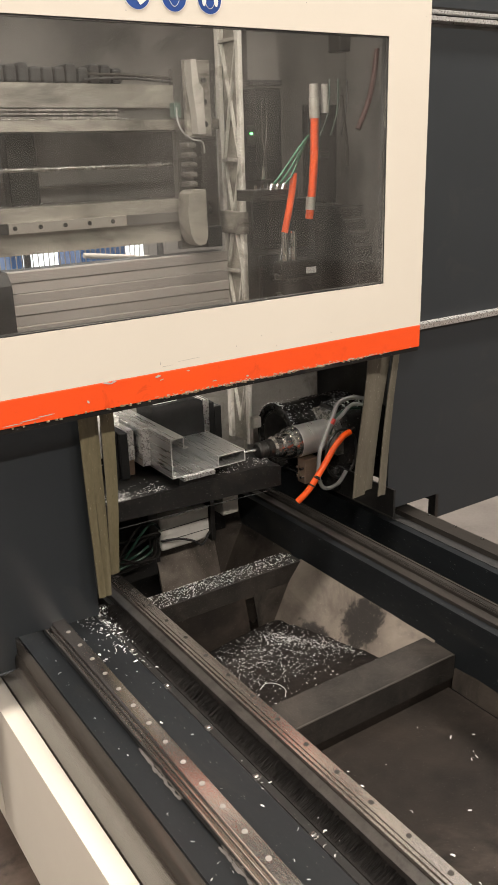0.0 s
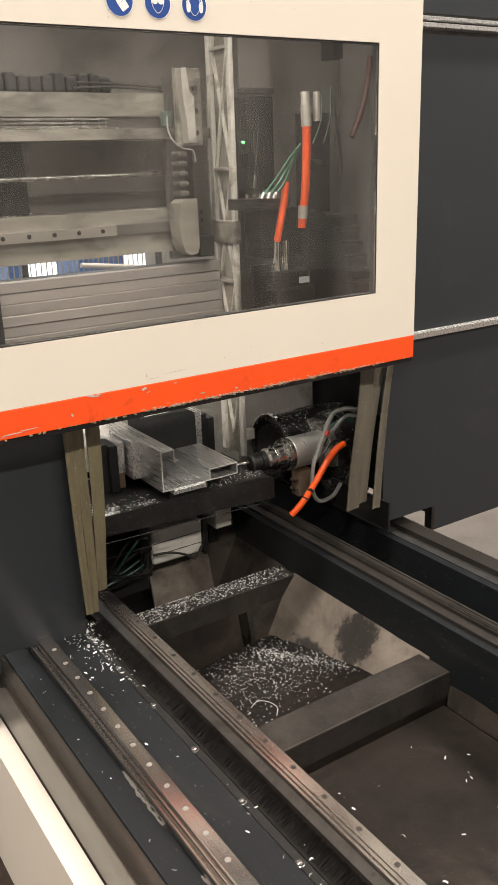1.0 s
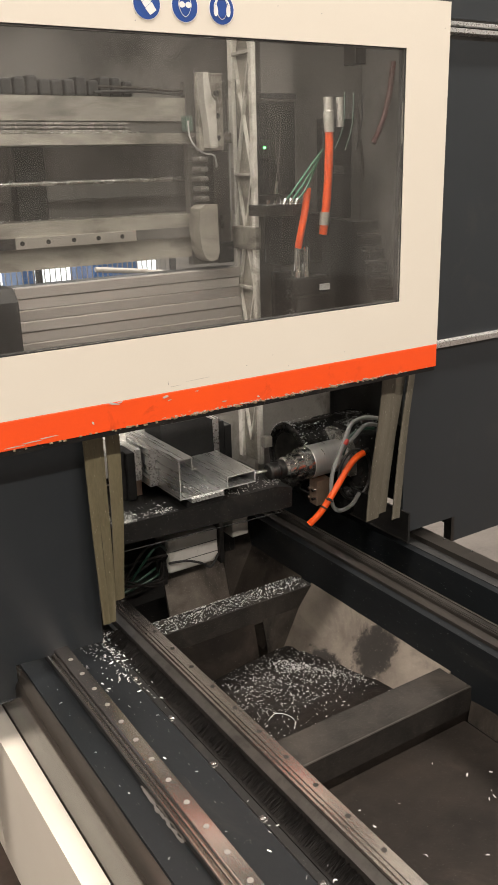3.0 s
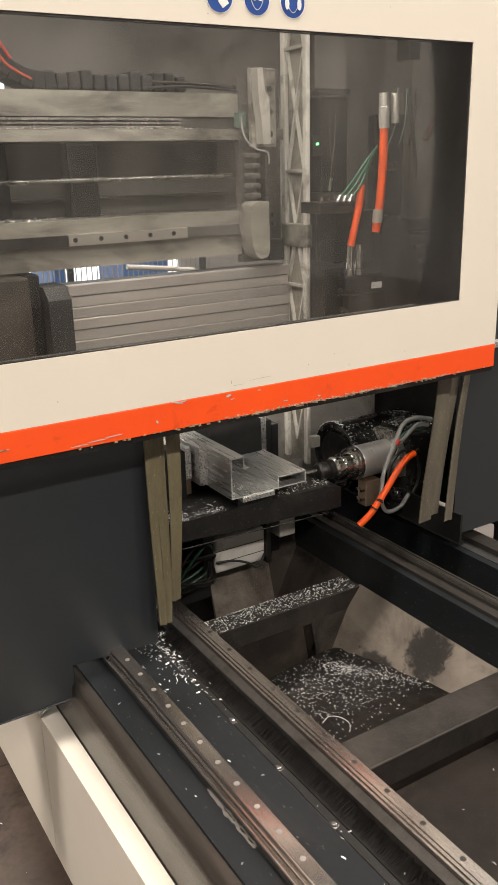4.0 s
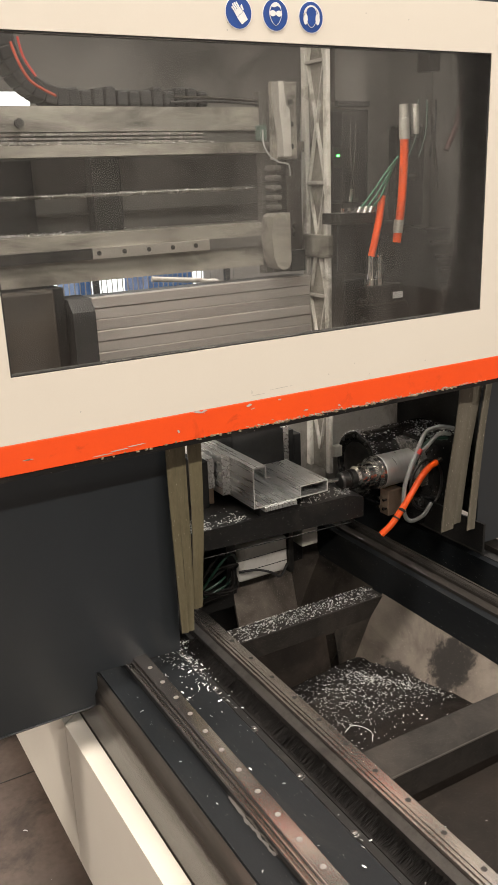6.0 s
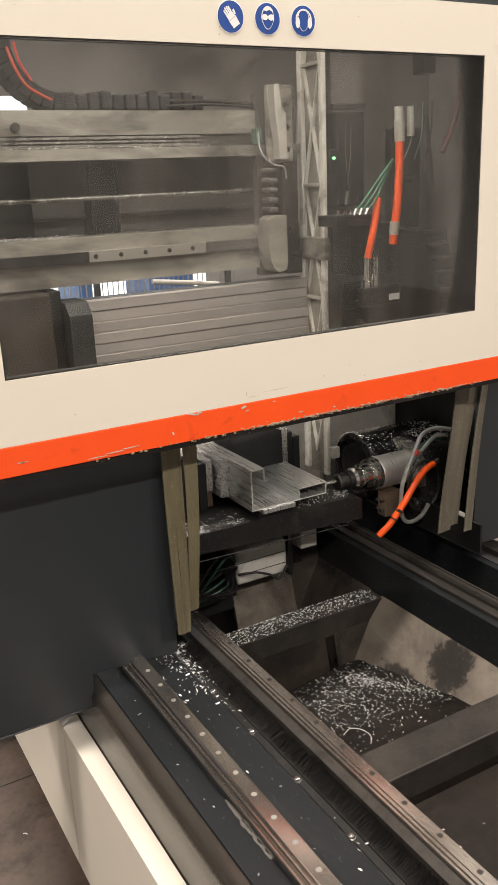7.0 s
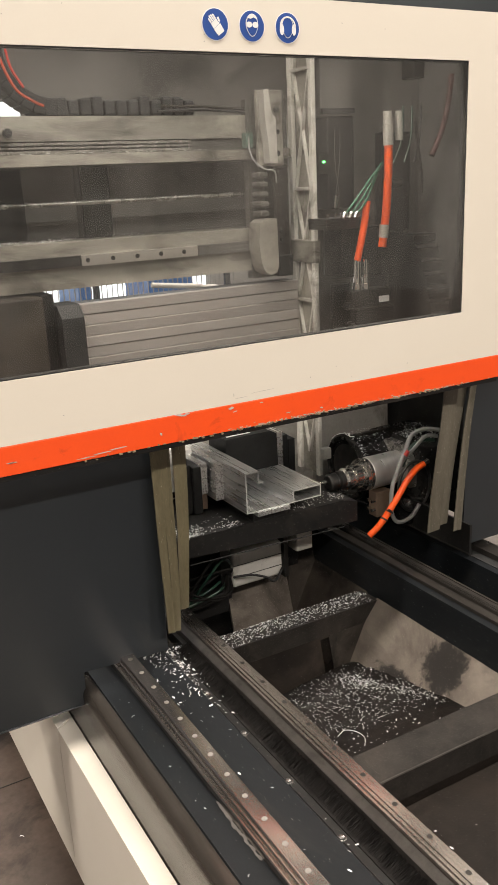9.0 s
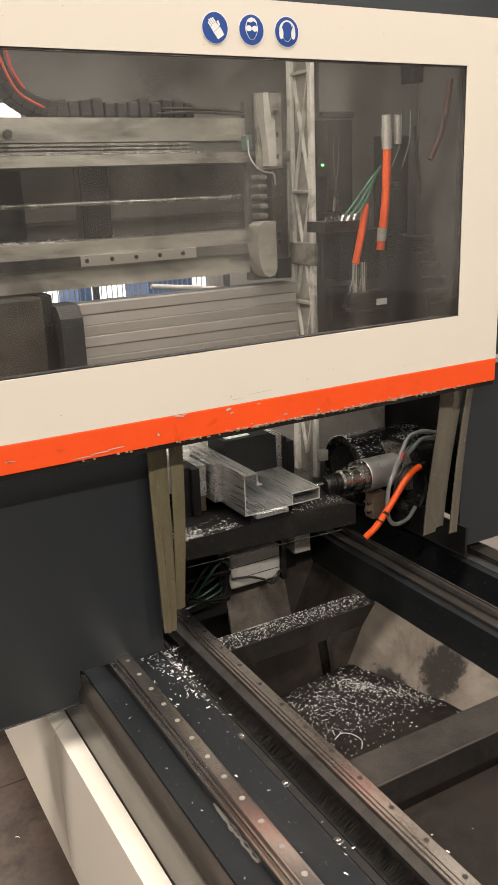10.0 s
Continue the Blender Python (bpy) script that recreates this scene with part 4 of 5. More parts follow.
part("swivel_disc", lathe((1.387, 1.93, 0.770), (1.58, 1.93, 0.770), [(0.03, 0.02), (0.032, 0.070), (0.028, 0.074), (0.0, 0.078), (0.0, 0.090), (0.02, 0.095), (0.10, 0.095), (0.12, 0.088), (1.0, 0.086)], 56), OILBLACK, sp, "black oily swivel disc sprinkled with swarf")
part("face_plate", lathe((1.396, 1.93, 0.770), (1.3905, 1.93, 0.770), [(0, 0.066), (0.6, 0.066), (0.7, 0.060), (1.0, 0.050)], 40), DARKSTEEL, sp, "oily dark face plate")
for k in range(10):
    a = k * math.tau / 10 + 0.2
    part("disc_screw", cyl((1.3875, 1.93 + 0.084 * math.cos(a), 0.770 + 0.084 * math.sin(a)), (1.3835, 1.93 + 0.084 * math.cos(a), 0.770 + 0.084 * math.sin(a)), 0.0042, n=10), DARKSTEEL, sp)
part("head_housing", bent(box(1.505, 1.68, 1.77, 2.00, 0.68, 0.850), 0.03, 5), OILBLACK, sp, "black head housing")
part("spindle_collar", bent(prism([(1.768, 0.735), (1.768, 0.80), (1.80, 0.848), (1.875, 0.85), (1.90, 0.80), (1.89, 0.735)], "x", 1.482, 1.506), 0.003), HEADGREY, sp, "grey mounting flange")
part("clamp_lug", box(1.314, 1.340, 1.93, 1.95, 0.806, 0.838, 0.003), CAST, sp)
blk = part("coolant_block", box(1.383, 1.432, 1.785, 1.82, 0.667, 0.738, 0.002), COPPER, sp, "bronze-coloured coolant block")
for zz in (0.688, 0.713):
    for yy in (1.792, 1.812):
        part("nipple", cyl((1.383, yy, zz), (1.371, yy, zz), 0.0042, n=12), CHROME, blk)
part("lower_housing", bent(box(1.47, 1.62, 1.76, 2.0, 0.625, 0.70), 0.02, 4), OILBLACK, sp)
loop = [(1.485 + 0.055 * math.cos(a), 1.752, 0.745 + 0.07 * math.sin(a)) for a in [k * math.tau / 16 for k in range(17)]]
part("cable_guard", tube(loop, 0.004, 8, 3), DARKSTEEL, sp)
swarf_sp = random.Random(21)
bm = bmesh.new()
for _ in range(620):
    a = swarf_sp.uniform(0.2, 2.9)
    x, y, z = (swarf_sp.uniform(1.388, 1.405) if swarf_sp.random() < 0.5 else swarf_sp.uniform(1.41, 1.50), 1.93 + 0.0955 * math.cos(a), 0.770 + 0.0955 * math.sin(a)) if swarf_sp.random() < 0.55 else (swarf_sp.uniform(1.53, 1.66), swarf_sp.uniform(1.80, 1.97), 0.851)
    s = swarf_sp.uniform(0.002, 0.005)
    b = swarf_sp.uniform(0, 6.28)
    vs = [bm.verts.new((x + s * math.cos(b + k * 1.57) * (1 if k % 2 else 0.35), y + s * math.sin(b + k * 1.57) * (1 if k % 2 else 0.35), z + swarf_sp.uniform(0, 0.002))) for k in range(4)]
    bm.faces.new(vs)
tagged(part("chips", bm, SWARF, sp, "bright swarf stuck on the head"), kind="stuff")

oh = thing("coolant_hose", (1.30, 1.70, 0.655), "bright orange flexible hose at the spindle head", "hose", moving=True)
part("hose", tube([(1.474, 1.705, 0.823), (1.445, 1.70, 0.816), (1.413, 1.695, 0.795), (1.375, 1.695, 0.748), (1.330, 1.70, 0.692), (1.300, 1.71, 0.662)], 0.0085, 16), HOSE, oh)
part("ferrule", cyl((1.472, 1.705, 0.822), (1.492, 1.708, 0.827), 0.0075), CHROME, oh)
part("cable_tie", tube([(1.355 + 0.0, 1.6855, 0.724), (1.347, 1.69, 0.730), (1.363, 1.70, 0.716)], 0.0018, 6), RUBBER, oh)
part("cable_tie", cyl((1.3555, 1.695, 0.7225), (1.353, 1.695, 0.7190), 0.0098), RUBBER, oh)
part("cable_tie", cyl((1.3405, 1.697, 0.7045), (1.338, 1.697, 0.7010), 0.0098), RUBBER, oh)
gh = thing("air_hose", (1.39, 1.70, 0.70), "grey pneumatic hoses looping round the spindle head", "hose", "air hoses", moving=True)
part("hose", tube([(1.515, 1.69, 0.912), (1.47, 1.695, 0.922), (1.43, 1.70, 0.912), (1.405, 1.70, 0.87), (1.380, 1.70, 0.82), (1.366, 1.70, 0.78), (1.368, 1.705, 0.72), (1.384, 1.71, 0.685), (1.416, 1.72, 0.669), (1.455, 1.725, 0.675), (1.484, 1.73, 0.70)], 0.0055, 12), GREYHOSE, gh)
part("hose", tube([(1.515, 1.70, 0.893), (1.48, 1.705, 0.898), (1.445, 1.71, 0.87), (1.41, 1.71, 0.845), (1.385, 1.71, 0.80)], 0.005, 12), GREYHOSE, gh)
part("hose", tube([(1.515, 1.71, 0.88), (1.475, 1.715, 0.885), (1.44, 1.72, 0.868), (1.425, 1.73, 0.82)], 0.0045, 12), DARKGREEN, gh)
part("red_clip", cyl((1.413, 1.699, 0.874), (1.405, 1.699, 0.862), 0.008, n=14), material("red_clip", (0.5, 0.04, 0.03), (0.6, 0.06, 0.04)), gh, "small red clip")

# ---- gantry beam and column seen through window and opening ----
gb = thing("gantry_beam", (0.9, 2.1, 1.32), "grey cast gantry beam with guide rails and a ball screw", "gantry beam", moving=True)
X0, X1 = -0.3, 1.34
part("upper_flange", bent(prism([(2.10, 1.658), (2.10, 1.712), (2.32, 1.712), (2.32, 1.604), (2.13, 1.604), (2.13, 1.658)], "x", X0, X1), 0.003), BEAMGREY, gb)
# dark backing: shade between the rail strips, put into colour
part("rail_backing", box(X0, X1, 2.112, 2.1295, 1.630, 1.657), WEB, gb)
for za, zb in ((1.6305, 1.6375), (1.641, 1.6455), (1.649, 1.655)):
    part("upper_rail", box(X0, 1.05, 2.100, 2.1115, za, zb, 0.0008), HEADGREY, gb, "steel guide rail")
part("upper_ledge", bent(prism([(2.085, 1.604), (2.085, 1.629), (2.16, 1.629), (2.16, 1.604)], "x", X0, X1), 0.002), BEAMGREY, gb)
part("web", box(X0, X1, 2.22, 2.32, 1.43, 1.604), WEB, gb, "recessed web with shade in its colour")
part("ball_screw", lathe((X0, 2.14, 1.519), (1.24, 2.14, 1.519), [(k / 300, 0.0062 if k % 2 else 0.0048) for k in range(301)], 12), HEADGREY, gb, "threaded ball screw")
part("lower_flange", bent(prism([(2.10, 1.322), (2.10, 1.432), (2.32, 1.432), (2.32, 1.322)], "x", X0, X1), 0.004), BEAMGREY, gb)
part("lower_rail", bent(prism([(2.090, 1.374), (2.090, 1.399), (2.0995, 1.399), (2.0995, 1.374)], "x", 0.735, 1.045), 0.001), STEELX, gb, "steel guide rail with screws")
# same rail running on in darker colours
part("rail_run", box(X0, 0.734, 2.092, 2.0995, 1.374, 1.399), DARKSTEEL, gb)
part("rail_run", box(1.046, 1.33, 2.094, 2.0995, 1.374, 1.399), WEB, gb)
sc0 = None
for k in range(5):
    x = 0.75 + 0.064 * k
    if sc0 is None:
        sc0 = part("rail_screw", cyl((x, 2.0905, 1.387), (x, 2.088, 1.387), 0.0055, n=14), DARKSTEEL, gb)
    else:
        again(sc0, gb, (0.064 * k, 0, 0))
# black slab before the web: stands for the shade in a pocket
part("web_pocket", box(0.30, 0.642, 2.2, 2.2195, 1.44, 1.60), BLACK, gb)
part("web_post", box(0.777, 0.853, 2.17, 2.2195, 1.433, 1.6035, 0.004), BLACK, gb, "dark upright rib")
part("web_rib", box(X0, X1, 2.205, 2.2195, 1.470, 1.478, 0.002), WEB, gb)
part("lug", cyl((0.595, 2.10, 1.676), (0.595, 2.09, 1.676), 0.010, n=20), DARKSTEEL, gb)

rnd = random.Random(77)
bm = bmesh.new()
for _ in range(420):
    x, y = 0.36 + abs(rnd.gauss(0, 0.22)), rnd.uniform(2.105, 2.2)
    q = rnd.uniform(0.002, 0.005)
    b = rnd.uniform(0, 6.28)
    bm.faces.new([bm.verts.new((x + q * math.cos(b + k * 1.57) * (1 if k % 2 else 0.35), y + q * math.sin(b + k * 1.57) * (1 if k % 2 else 0.35), 1.4325 + rnd.uniform(0.0005, 0.006))) for k in range(4)])
for _ in range(160):
    x = rnd.uniform(0.36, 1.1)
    bm.faces.new([bm.verts.new((x + 0.003 * math.cos(k * 1.57 + x * 90), 2.09 + 0.003 * math.sin(k * 1.57 + x * 90), 1.6295 + rnd.uniform(0, 0.003))) for k in range(4)])
tagged(part("chips", bm, SWARF, gb, "swarf lying on the beam ledges"), kind="stuff")

wc = thing("way_cover", (1.0, 2.06, 1.08), "ribbed aluminium telescopic way cover", "way cover", moving=True)
lam0 = None
for k in range(9):
    z = 1.050 + 0.0265 * k
    bm = bent(prism([(2.072, z), (2.066, z + 0.001), (2.064, z + 0.024), (2.068, z + 0.0255), (2.09, z + 0.0255), (2.09, z)], "x", 0.712, 1.332), 0.0008)
    if lam0 is None:
        lam0 = part("lamella", bm, LAMELLA, wc)
    else:
        bm.free()
        again(lam0, wc, (0, 0.002 * math.sin(k * 2.1), 0.0265 * k))
part("end_cap", bent(prism([(2.04, 1.02), (2.04, 1.26), (2.07, 1.288), (2.15, 1.288), (2.15, 1.02)], "x", 0.655, 0.71), 0.006, 3), RUBBER, wc, "black end cap")
part("top_ledge", box(0.712, 1.332, 2.0915, 2.13, 1.2, 1.288, 0.001), SLATE, wc)
pb = thing("pillar_block", (0.45, 2.05, 0.95), "grey painted pillar block, stained, shade of the beam in its colour", "machine frame", moving=True)
# dark brown here is the shade under the beam, painted on, with stains
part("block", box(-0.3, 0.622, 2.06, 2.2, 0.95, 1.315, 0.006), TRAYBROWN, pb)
# black strip in place of an open gap: its shade as colour
part("gap_strip", box(0.623, 0.654, 2.09, 2.2, 0.95, 1.315, 0.001), BLACK, pb)

col = thing("tool_column", (1.36, 2.03, 0.74), "pale cast column with a cross-braced side", "column", moving=True)
part("flange", box(1.333, 1.346, 1.983, 1.999, 0.74, 1.98, 0.002), COLUMN, col)
part("flange", box(1.333, 1.346, 2.078, 2.096, 0.74, 1.98, 0.002), COLUMN, col)
part("web", box(1.3462, 1.350, 1.9995, 2.0775, 0.74, 1.98), BEAMGREY, col)
for k in range(5):
    z = 0.66 + 0.29 * k
    h = 0.14
    for ya, yb, za, zb in ((2.000, 2.036, z, z + h), (2.0725, 2.0365, z, z + h), (2.000, 2.036, z + 2 * h, z + h), (2.0725, 2.0365, z + 2 * h, z + h)):
        if min(za, zb) > 0.74:
            part("brace", bent(prism([(ya, za), (ya + 0.005, za), (yb + 0.005, zb), (yb, zb)], "x", 1.337, 1.346), 0.0008), COLUMN, col)
    part("shelf", box(1.334, 1.346, 2.000, 2.0775, z + 0.281, z + 0.289, 0.001), CAST, col)
part("clamp_collar", box(1.3315, 1.3515, 1.981, 2.097, 1.335, 1.395, 0.004), BEAMGREY, col, "worn clamp collar")
car = thing("carriage", (1.26, 2.06, 1.30), "pale grey carriage plate on the gantry beam", "carriage", moving=True)
part("plate", box(1.212, 1.286, 2.045, 2.060, 1.585, 1.767, 0.003), BEAMGREY, car)
part("cover_plate", bent(prism([(1.226, 1.592), (1.224, 1.64), (1.216, 1.70), (1.214, 1.763), (1.228, 1.766), (1.236, 1.71), (1.247, 1.70), (1.249, 1.592)], "y", 2.015, 2.0445), 0.003), CAST, car, "pale grey cover plate")
part("lower_plate", bent(prism([(1.200, 1.345), (1.194, 1.40), (1.200, 1.446), (1.214, 1.455), (1.250, 1.455), (1.252, 1.335), (1.246, 1.318), (1.226, 1.312), (1.210, 1.322)], "y", 2.03, 2.085), 0.005, 3), BEAMGREY, car)
# added dark plate that closes the open gap behind the lips
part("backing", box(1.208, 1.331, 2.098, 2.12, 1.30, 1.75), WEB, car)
part("rear_plate", box(1.2535, 1.300, 2.05, 2.095, 1.305, 1.584, 0.002), DIRTYSTEEL, car)
part("foot_block", box(1.254, 1.300, 2.035, 2.0495, 1.305, 1.36, 0.003), BLACK, car)
for k in range(5):
    part("bearing_lip", box(1.212, 1.238, 2.045, 2.09, 1.462 + 0.024 * k, 1.476 + 0.024 * k, 0.005, 3), WEB, car)
for x, z in ((1.266, 1.72), (1.266, 1.668), (1.266, 1.615), (1.276, 1.42), (1.276, 1.40)):
    part("screw", cyl((x, 2.05, z), (x, 2.040, z), 0.007, n=14), DARKSTEEL, car)
part("clip", box(1.186, 1.206, 2.06, 2.085, 1.632, 1.668, 0.002), material("green_clip", (0.06, 0.10, 0.08), (0.09, 0.13, 0.105)), car, "small green clip")
part("wire", tube([(1.184, 2.045, 1.655), (1.178, 2.03, 1.62), (1.184, 2.015, 1.595), (1.205, 2.005, 1.578), (1.232, 2.005, 1.572), (1.240, 2.01, 1.545)], 0.002, 8), GREYHOSE, car)

bp = thing("back_plate", (1.5, 2.12, 0.8), "grey steel plate behind the spindle head", "machine frame", moving=True)
part("plate", box(1.40, 1.672, 2.10, 2.12, 0.62, 1.12, 0.002), CAST, bp)
part("plate", box(0.95, 1.43, 2.16, 2.18, 0.62, 1.085, 0.002), CAST, bp, "grey steel plate with bolt holes")
for hx, hz in ((1.27, 0.88), (1.315, 0.88), (1.315, 0.80), (1.27, 0.80)):
    part("bolt_hole", cyl((hx, 2.1602, hz), (hx, 2.1585, hz), 0.006, n=16), RUBBER, bp)
part("dark_plate", box(1.435, 2.2, 2.125, 2.16, 0.6, 2.3), DARKSHEET, bp, "dark back sheet")
part("side_sheet", box(1.80, 1.82, 1.60, 2.12, 0.6, 2.3), DARKSHEET, bp, "dull grey side sheet")

# ---- hoses and motor behind the window ----
mo = thing("servo_motor", (1.42, 1.85, 1.06), "black servo motor with a small white label", "motor", moving=True)
part("housing", box(1.375, 1.50, 1.855, 1.97, 1.06, 1.225, 0.008, 3), BLACK, mo)
part("plug_box", box(1.355, 1.475, 1.845, 1.90, 1.226, 1.272, 0.006, 3), BLACK, mo)
part("label_plate", box(1.437, 1.470, 1.8435, 1.8448, 1.236, 1.252), WHITE, mo, "white label")
for x, z in ((1.383, 1.272), (1.410, 1.272)):
    part("connector", lathe((x, 1.865, z), (x, 1.865, z + 0.075), [(0, 0.012), (0.2, 0.012), (0.22, 0.0095), (0.9, 0.0095), (1.0, 0.008)], 18), CHROME, mo)
part("fin_cover", bent(prism([(1.492, 1.06), (1.488, 1.385), (1.50, 1.408), (1.53, 1.412), (1.565, 1.395), (1.60, 1.33), (1.635, 1.20), (1.645, 1.06)], "y", 1.87, 2.02), 0.012, 3), RUBBER, mo, "black moulded cover")
for x, z in ((1.345, 1.235), (1.352, 1.185), (1.372, 1.14), (1.335, 1.145)):
    part("fitting", lathe((x, 1.86, z), (x, 1.835, z), [(0, 0.010), (0.5, 0.010), (0.55, 0.006), (1, 0.006)], 14), DARKSTEEL, mo)
part("side_plate", box(1.315, 1.372, 1.875, 1.89, 1.05, 1.29, 0.004), BLACK, mo)
part("rim", box(1.353, 1.477, 1.842, 1.8449, 1.224, 1.228, 0.001), DIRTYSTEEL, mo)
ph = thing("power_cable", (1.42, 1.85, 1.34), "orange power cables with metal connectors", "cable", moving=True)
part("cable", tube([(1.471, 1.85, 1.63), (1.470, 1.85, 1.55), (1.464, 1.85, 1.46), (1.456, 1.855, 1.375)], 0.0105, 14), HOSE, ph)
part("cable", tube([(1.412, 1.86, 1.49), (1.404, 1.86, 1.44), (1.392, 1.86, 1.39), (1.384, 1.865, 1.345)], 0.009, 14), HOSE, ph)
part("connector", lathe((1.471, 1.85, 1.62), (1.467, 1.85, 1.70), [(0, 0.013), (0.6, 0.013), (0.62, 0.011), (1.0, 0.011)], 18), CAST, ph)
part("connector", lathe((1.505, 1.85, 1.632), (1.503, 1.85, 1.70), [(0, 0.009), (1.0, 0.009)], 16), CAST, ph)
part("sleeve", lathe((1.4585, 1.854, 1.398), (1.4605, 1.853, 1.430), [(0, 0.0125), (1, 0.0125)], 16), CAST, ph)
gc = thing("signal_cable", (1.38, 1.85, 1.46), "thin green signal cables", "cable", "signal cables", moving=True)
for k in range(3):
    part("cable", tube([(1.46, 1.86 + 0.01 * k, 1.58 - 0.012 * k), (1.42, 1.855, 1.545 - 0.014 * k), (1.375 + 0.012 * k, 1.85, 1.50 - 0.006 * k), (1.338 + 0.018 * k, 1.85, 1.463)], 0.0028, 8), GREEN, gc)
    part("plug", cyl((1.338 + 0.018 * k, 1.85, 1.466), (1.330 + 0.018 * k, 1.85, 1.452), 0.0055, n=12), CHROME, gc)
for k in range(3):
    part("cable", tube([(1.60 + 0.03 * k, 1.95, 1.72), (1.58 + 0.03 * k, 1.93, 1.64), (1.545 + 0.035 * k, 1.92, 1.58)], 0.0024, 8), DARKGREEN if k < 2 else RUBBER, gc)
vb = thing("valve_terminal", (1.36, 1.9, 1.42), "black valve terminal with a glowing green light", "valve block", moving=True)
part("block", box(1.30, 1.44, 1.88, 1.96, 1.425, 1.452, 0.002), DARKSTEEL, vb)
part("cabinet", box(1.385, 1.47, 1.99, 2.10, 1.47, 1.70, 0.004), BLACK, vb)
part("indicator", cyl((1.367, 1.984, 1.589), (1.367, 1.979, 1.589), 0.0026, n=14), LED, vb, "green light")
part("indicator_holder", box(1.355, 1.384, 1.984, 1.998, 1.56, 1.61, 0.002), BLACK, vb)
part("bracket", box(1.36, 1.50, 1.90, 1.98, 1.30, 1.425, 0.003), BLACK, vb)
part("upper_panel", bent(prism([(1.372, 1.72), (1.372, 1.99), (1.42, 1.99), (1.47, 1.80), (1.47, 1.72)], "y", 2.0, 2.02), 0.002), DARKSHEET, vb, "dull grey panel")
part("seam_bar", box(1.37, 1.47, 1.985, 1.999, 1.705, 1.719, 0.001), RUBBER, vb)
for k in range(5):
    part("push_fitting", cyl((1.315 + 0.022 * k, 1.895, 1.452), (1.315 + 0.022 * k, 1.893, 1.464), 0.0048, n=12), CHROME, vb)
for k in range(2):
    part("thin_wire", tube([(1.345 + 0.016 * k, 1.90, 1.66), (1.338 + 0.012 * k, 1.89, 1.58), (1.346 - 0.01 * k, 1.885, 1.50), (1.335 + 0.02 * k, 1.885, 1.465)], 0.0011, 6), DIRTYSTEEL, vb)
part("wire_end", cyl((1.333, 1.885, 1.478), (1.338, 1.885, 1.508), 0.0042, n=10), CHROME, vb)
dk = thing("drag_chain", (1.62, 1.95, 1.1), "black cable chain with stepped links and hoses", "cable chain", "cable chains", moving=True)
for k in range(8):
    x, z = 1.60 + 0.016 * k, 1.395 - 0.038 * k
    part("link", box(x, x + 0.085 - 0.003 * k, 1.905, 1.98, z - 0.030, z, 0.004), BLACK, dk)
    # pale strip: the glint on each step edge, made as a part
    part("link_edge", box(x + 0.004, x + 0.060 - 0.004 * (k % 3), 1.9015, 1.9049, z - 0.006, z - 0.002, 0.001), DIRTYSTEEL, dk)
part("bracket", box(1.56, 1.66, 1.99, 2.02, 1.40, 1.66, 0.003), BLACK, dk)
part("fitting", cyl((1.575, 1.93, 1.53), (1.545, 1.93, 1.53), 0.010, n=14), DARKSTEEL, dk)
part("riser_hose", tube([(1.60, 1.90, 1.68), (1.612, 1.90, 1.60), (1.622, 1.90, 1.54), (1.622, 1.90, 1.50)], 0.0045, 10), DIRTYSTEEL, dk)
part("red_hose", tube([(1.765, 1.95, 1.80), (1.755, 1.95, 1.73), (1.735, 1.95, 1.66), (1.70, 1.95, 1.595)], 0.008, 12), material("dull_red_hose", (0.05, 0.014, 0.012), (0.075, 0.022, 0.018)), dk, "dull red hose")
wl = thing("work_lamp", (1.645, 1.95, 1.79), "small dull grey box lamp housing inside the machine", "lamp", moving=True)
part("housing", box(1.635, 1.672, 1.95, 2.0, 1.79, 1.845, 0.003), DIRTYSTEEL, wl)
ck = thing("drag_chain", (0.75, 2.12, 1.72), "black cable chain lying on the gantry beam", "cable chain", "cable chains", moving=True)
rnd = random.Random(31)
for k in range(12):
    x = 0.72 + 0.03 * k
    part("link", box(x, x + 0.027, 2.12, 2.20, 1.714, 1.748 + 0.014 * rnd.random(), 0.006), RUBBER, ck)
for k in range(9):
    a = -1.45 - k * 0.20
    cx, cz, R = 0.72, 1.86, 0.127
    m = Matrix.Translation((cx + R * math.cos(a), 2.16, cz + R * math.sin(a))) @ Matrix.Rotation(-a, 4, "Y")
    bm = box(-0.02, 0.02, -0.04, 0.04, -0.014, 0.014, 0.004)
    bmesh.ops.transform(bm, matrix=m, verts=bm.verts)
    part("link", bm, RUBBER, ck)
part("cable", tube([(0.60, 2.11, 1.84), (0.61, 2.10, 1.80), (0.63, 2.10, 1.765), (0.66, 2.10, 1.745), (0.69, 2.115, 1.735)], 0.0030, 10), material("red_sleeve", (0.42, 0.05, 0.02), (0.52, 0.075, 0.03)), ck, "orange-red cable")
part("cable", tube([(0.615, 2.105, 1.85), (0.622, 2.10, 1.81), (0.645, 2.10, 1.772)], 0.0026, 8), material("red_cable", (0.5, 0.04, 0.03), (0.62, 0.06, 0.04)), ck)
part("cable", tube([(0.98, 2.115, 1.735), (1.08, 2.11, 1.733), (1.20, 2.11, 1.728), (1.26, 2.10, 1.722)], 0.004, 10), TAUPE, ck)
part("cable", tube([(0.97, 2.112, 1.722), (1.08, 2.108, 1.726), (1.20, 2.105, 1.720), (1.26, 2.10, 1.714)], 0.0035, 10), RUBBER, ck)
bs = thing("upper_panel", (0.6, 2.3, 1.75), "dark sheet behind the gantry beam", "machine cover", moving=True)
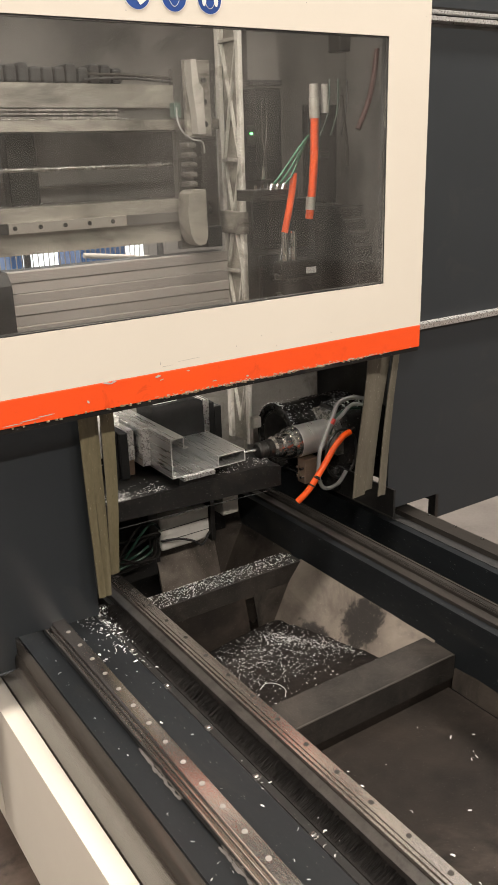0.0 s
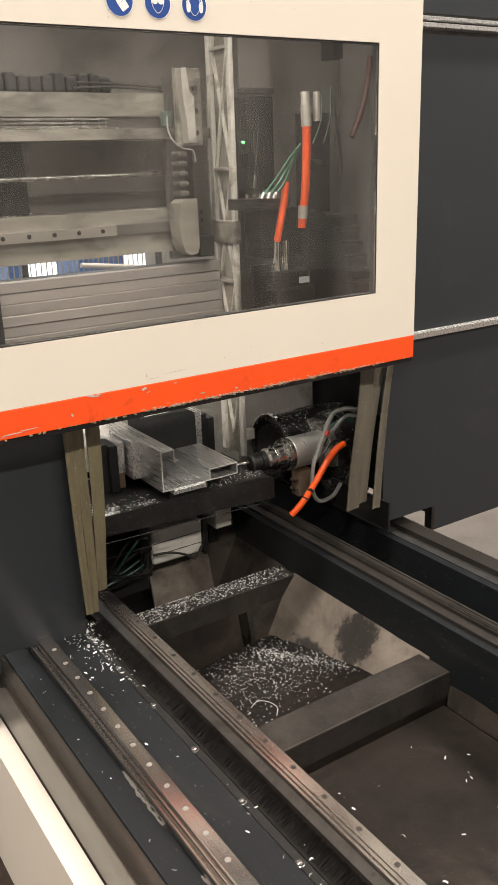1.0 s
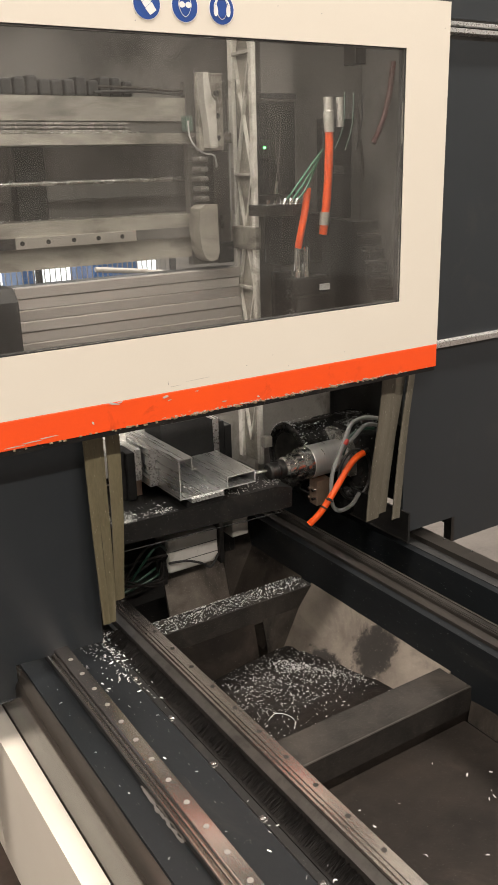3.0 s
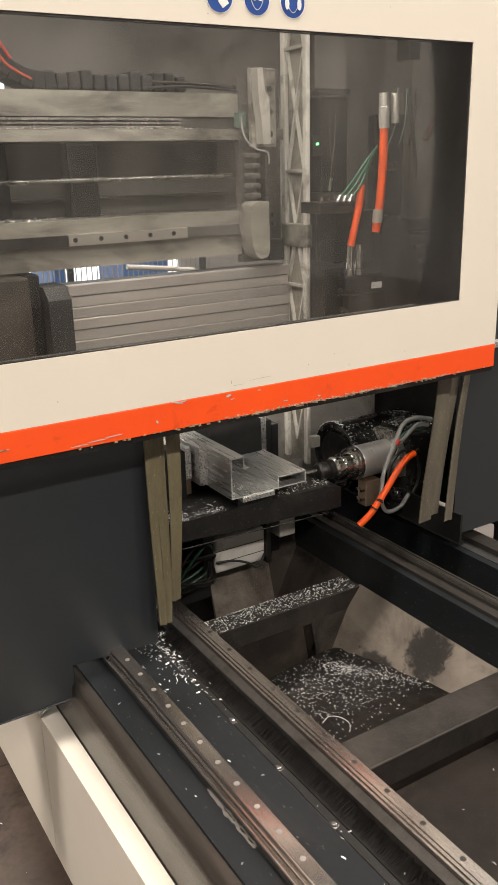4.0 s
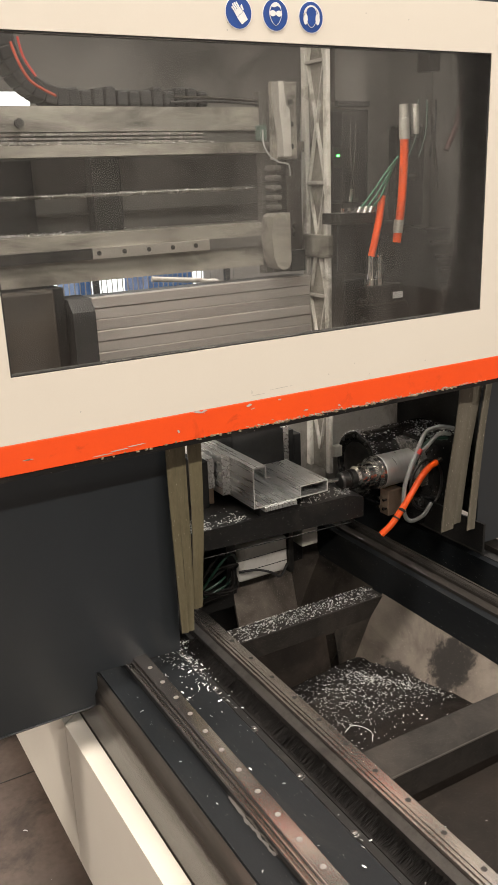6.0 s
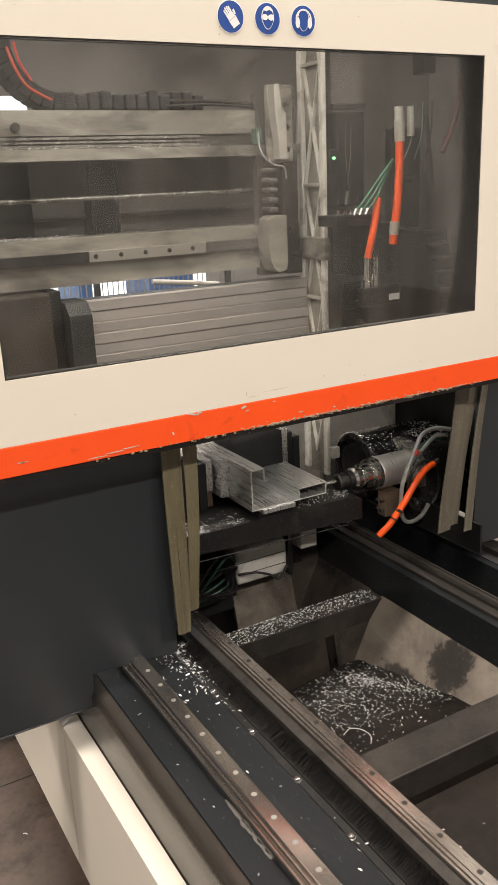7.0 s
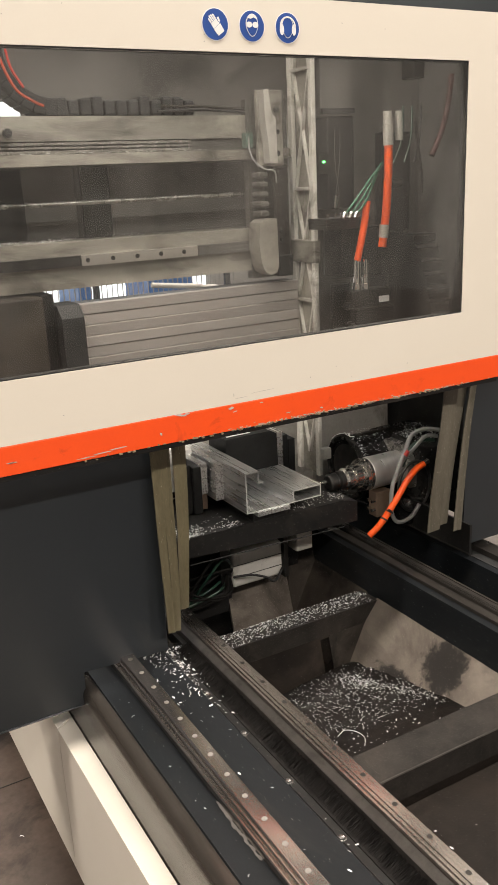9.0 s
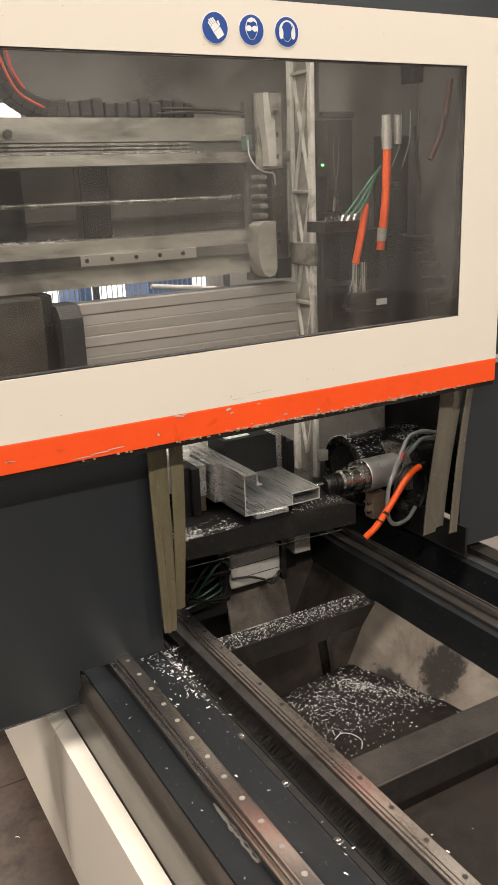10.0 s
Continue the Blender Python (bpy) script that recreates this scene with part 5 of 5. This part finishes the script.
part("sheet", box(0.70, 1.95, 2.34, 2.35, 1.70, 2.4), DARKSHEET, bs)
# added dark sheet: keeps the bright hall panel hidden above the beam
part("sheet", box(-0.4, 0.6995, 2.34, 2.35, 1.765, 2.4), DARKSHEET, bs)

# added lamp, out of view, to brighten the inside of the machine
ml = thing("machine_work_light", (0.95, 1.62, 1.88), "assumed slim white work light, out of sight behind the machine door", "lamp", moving=True)
part("housing", box(0.50, 1.40, 1.588, 1.655, 1.905, 1.935, 0.004), CAST, ml)
part("diffuser", box(0.52, 1.38, 1.60, 1.645, 1.898, 1.9045, 0.001), WORKLIGHT, ml, "glowing white diffuser")

# ---- beyond the machine ----
fence = thing("safety_fence", (1.6, 4.6, 0), "grey wire mesh safety fence behind the machine", "fence")
for k in range(40):
    x = 1.30 + 0.031 * k
    part("bar", box(x, x + 0.005, 4.62, 4.625, 0.0, 1.9), GREYHOSE, fence)
for z in (0.3, 1.28, 1.7):
    part("rail", box(0.4, 3.3, 4.633, 4.645, z, z + 0.03), GREYHOSE, fence)
for x in (0.4, 1.62, 2.44, 3.28):
    part("post", box(x, x + 0.035, 4.60, 4.6195, 0, 1.95), SLATE, fence)
cr = thing("blue_cabinet", (2.3, 4.9, 0), "blue storage cabinet beyond the fence", "cabinet")
part("body", box(2.075, 2.37, 4.9, 5.3, 0.02, 1.3, 0.01), BLUEPAINT, cr)
part("plinth", box(2.095, 2.35, 4.92, 5.28, 0, 0.0195), BLACK, cr)
bpz = thing("blue_cabinet", (1.68, 4.9, 0), "narrow blue storage cabinet beyond the fence", "cabinet")
part("body", box(1.634, 1.716, 4.9, 5.3, 0.02, 1.3, 0.01), BLUEPAINT, bpz)
part("plinth", box(1.644, 1.706, 4.92, 5.28, 0, 0.0195), BLACK, bpz)
pipe = thing("extraction_pipe", (2.0, 4.4, 0), "bright tin extraction pipe beyond the machine", "pipe")
part("pipe", tube([(1.88, 4.4, 1.04), (2.05, 4.4, 1.02), (2.2, 4.4, 1.0), (2.3, 4.4, 0.95), (2.3, 4.4, 0.6), (2.3, 4.4, 0.0)], 0.014, 14), BOXGREY, pipe)
gate = solo("window_1", box(-2.5, 5.5, 10.93, 10.97, 0.02, 4.4), DAYLIGHT, (1.5, 10.95, 0.02), "bright translucent daylight panel in the hall wall", "window", kind="structure")


# ---- what moves ----
def motions():
    """The gantry creeps along the bed and carries door, covers, curtains and spindle."""
    shift = [(0.0, 0.0), (2.0, 0.0), (3.5, -0.003), (4.5, -0.0048), (5.2, -0.0045), (6.0, -0.0025), (6.5, 0.0), (7.0, 0.0038), (7.5, 0.0083), (8.0, 0.0128), (8.5, 0.0177), (9.0, 0.0220), (9.5, 0.0266), (10.0, 0.0310)]
    for ob, (x, y, z) in GANTRY:
        walk(ob, [(t, pose(x, y + d, z)) for t, d in shift])


motions()
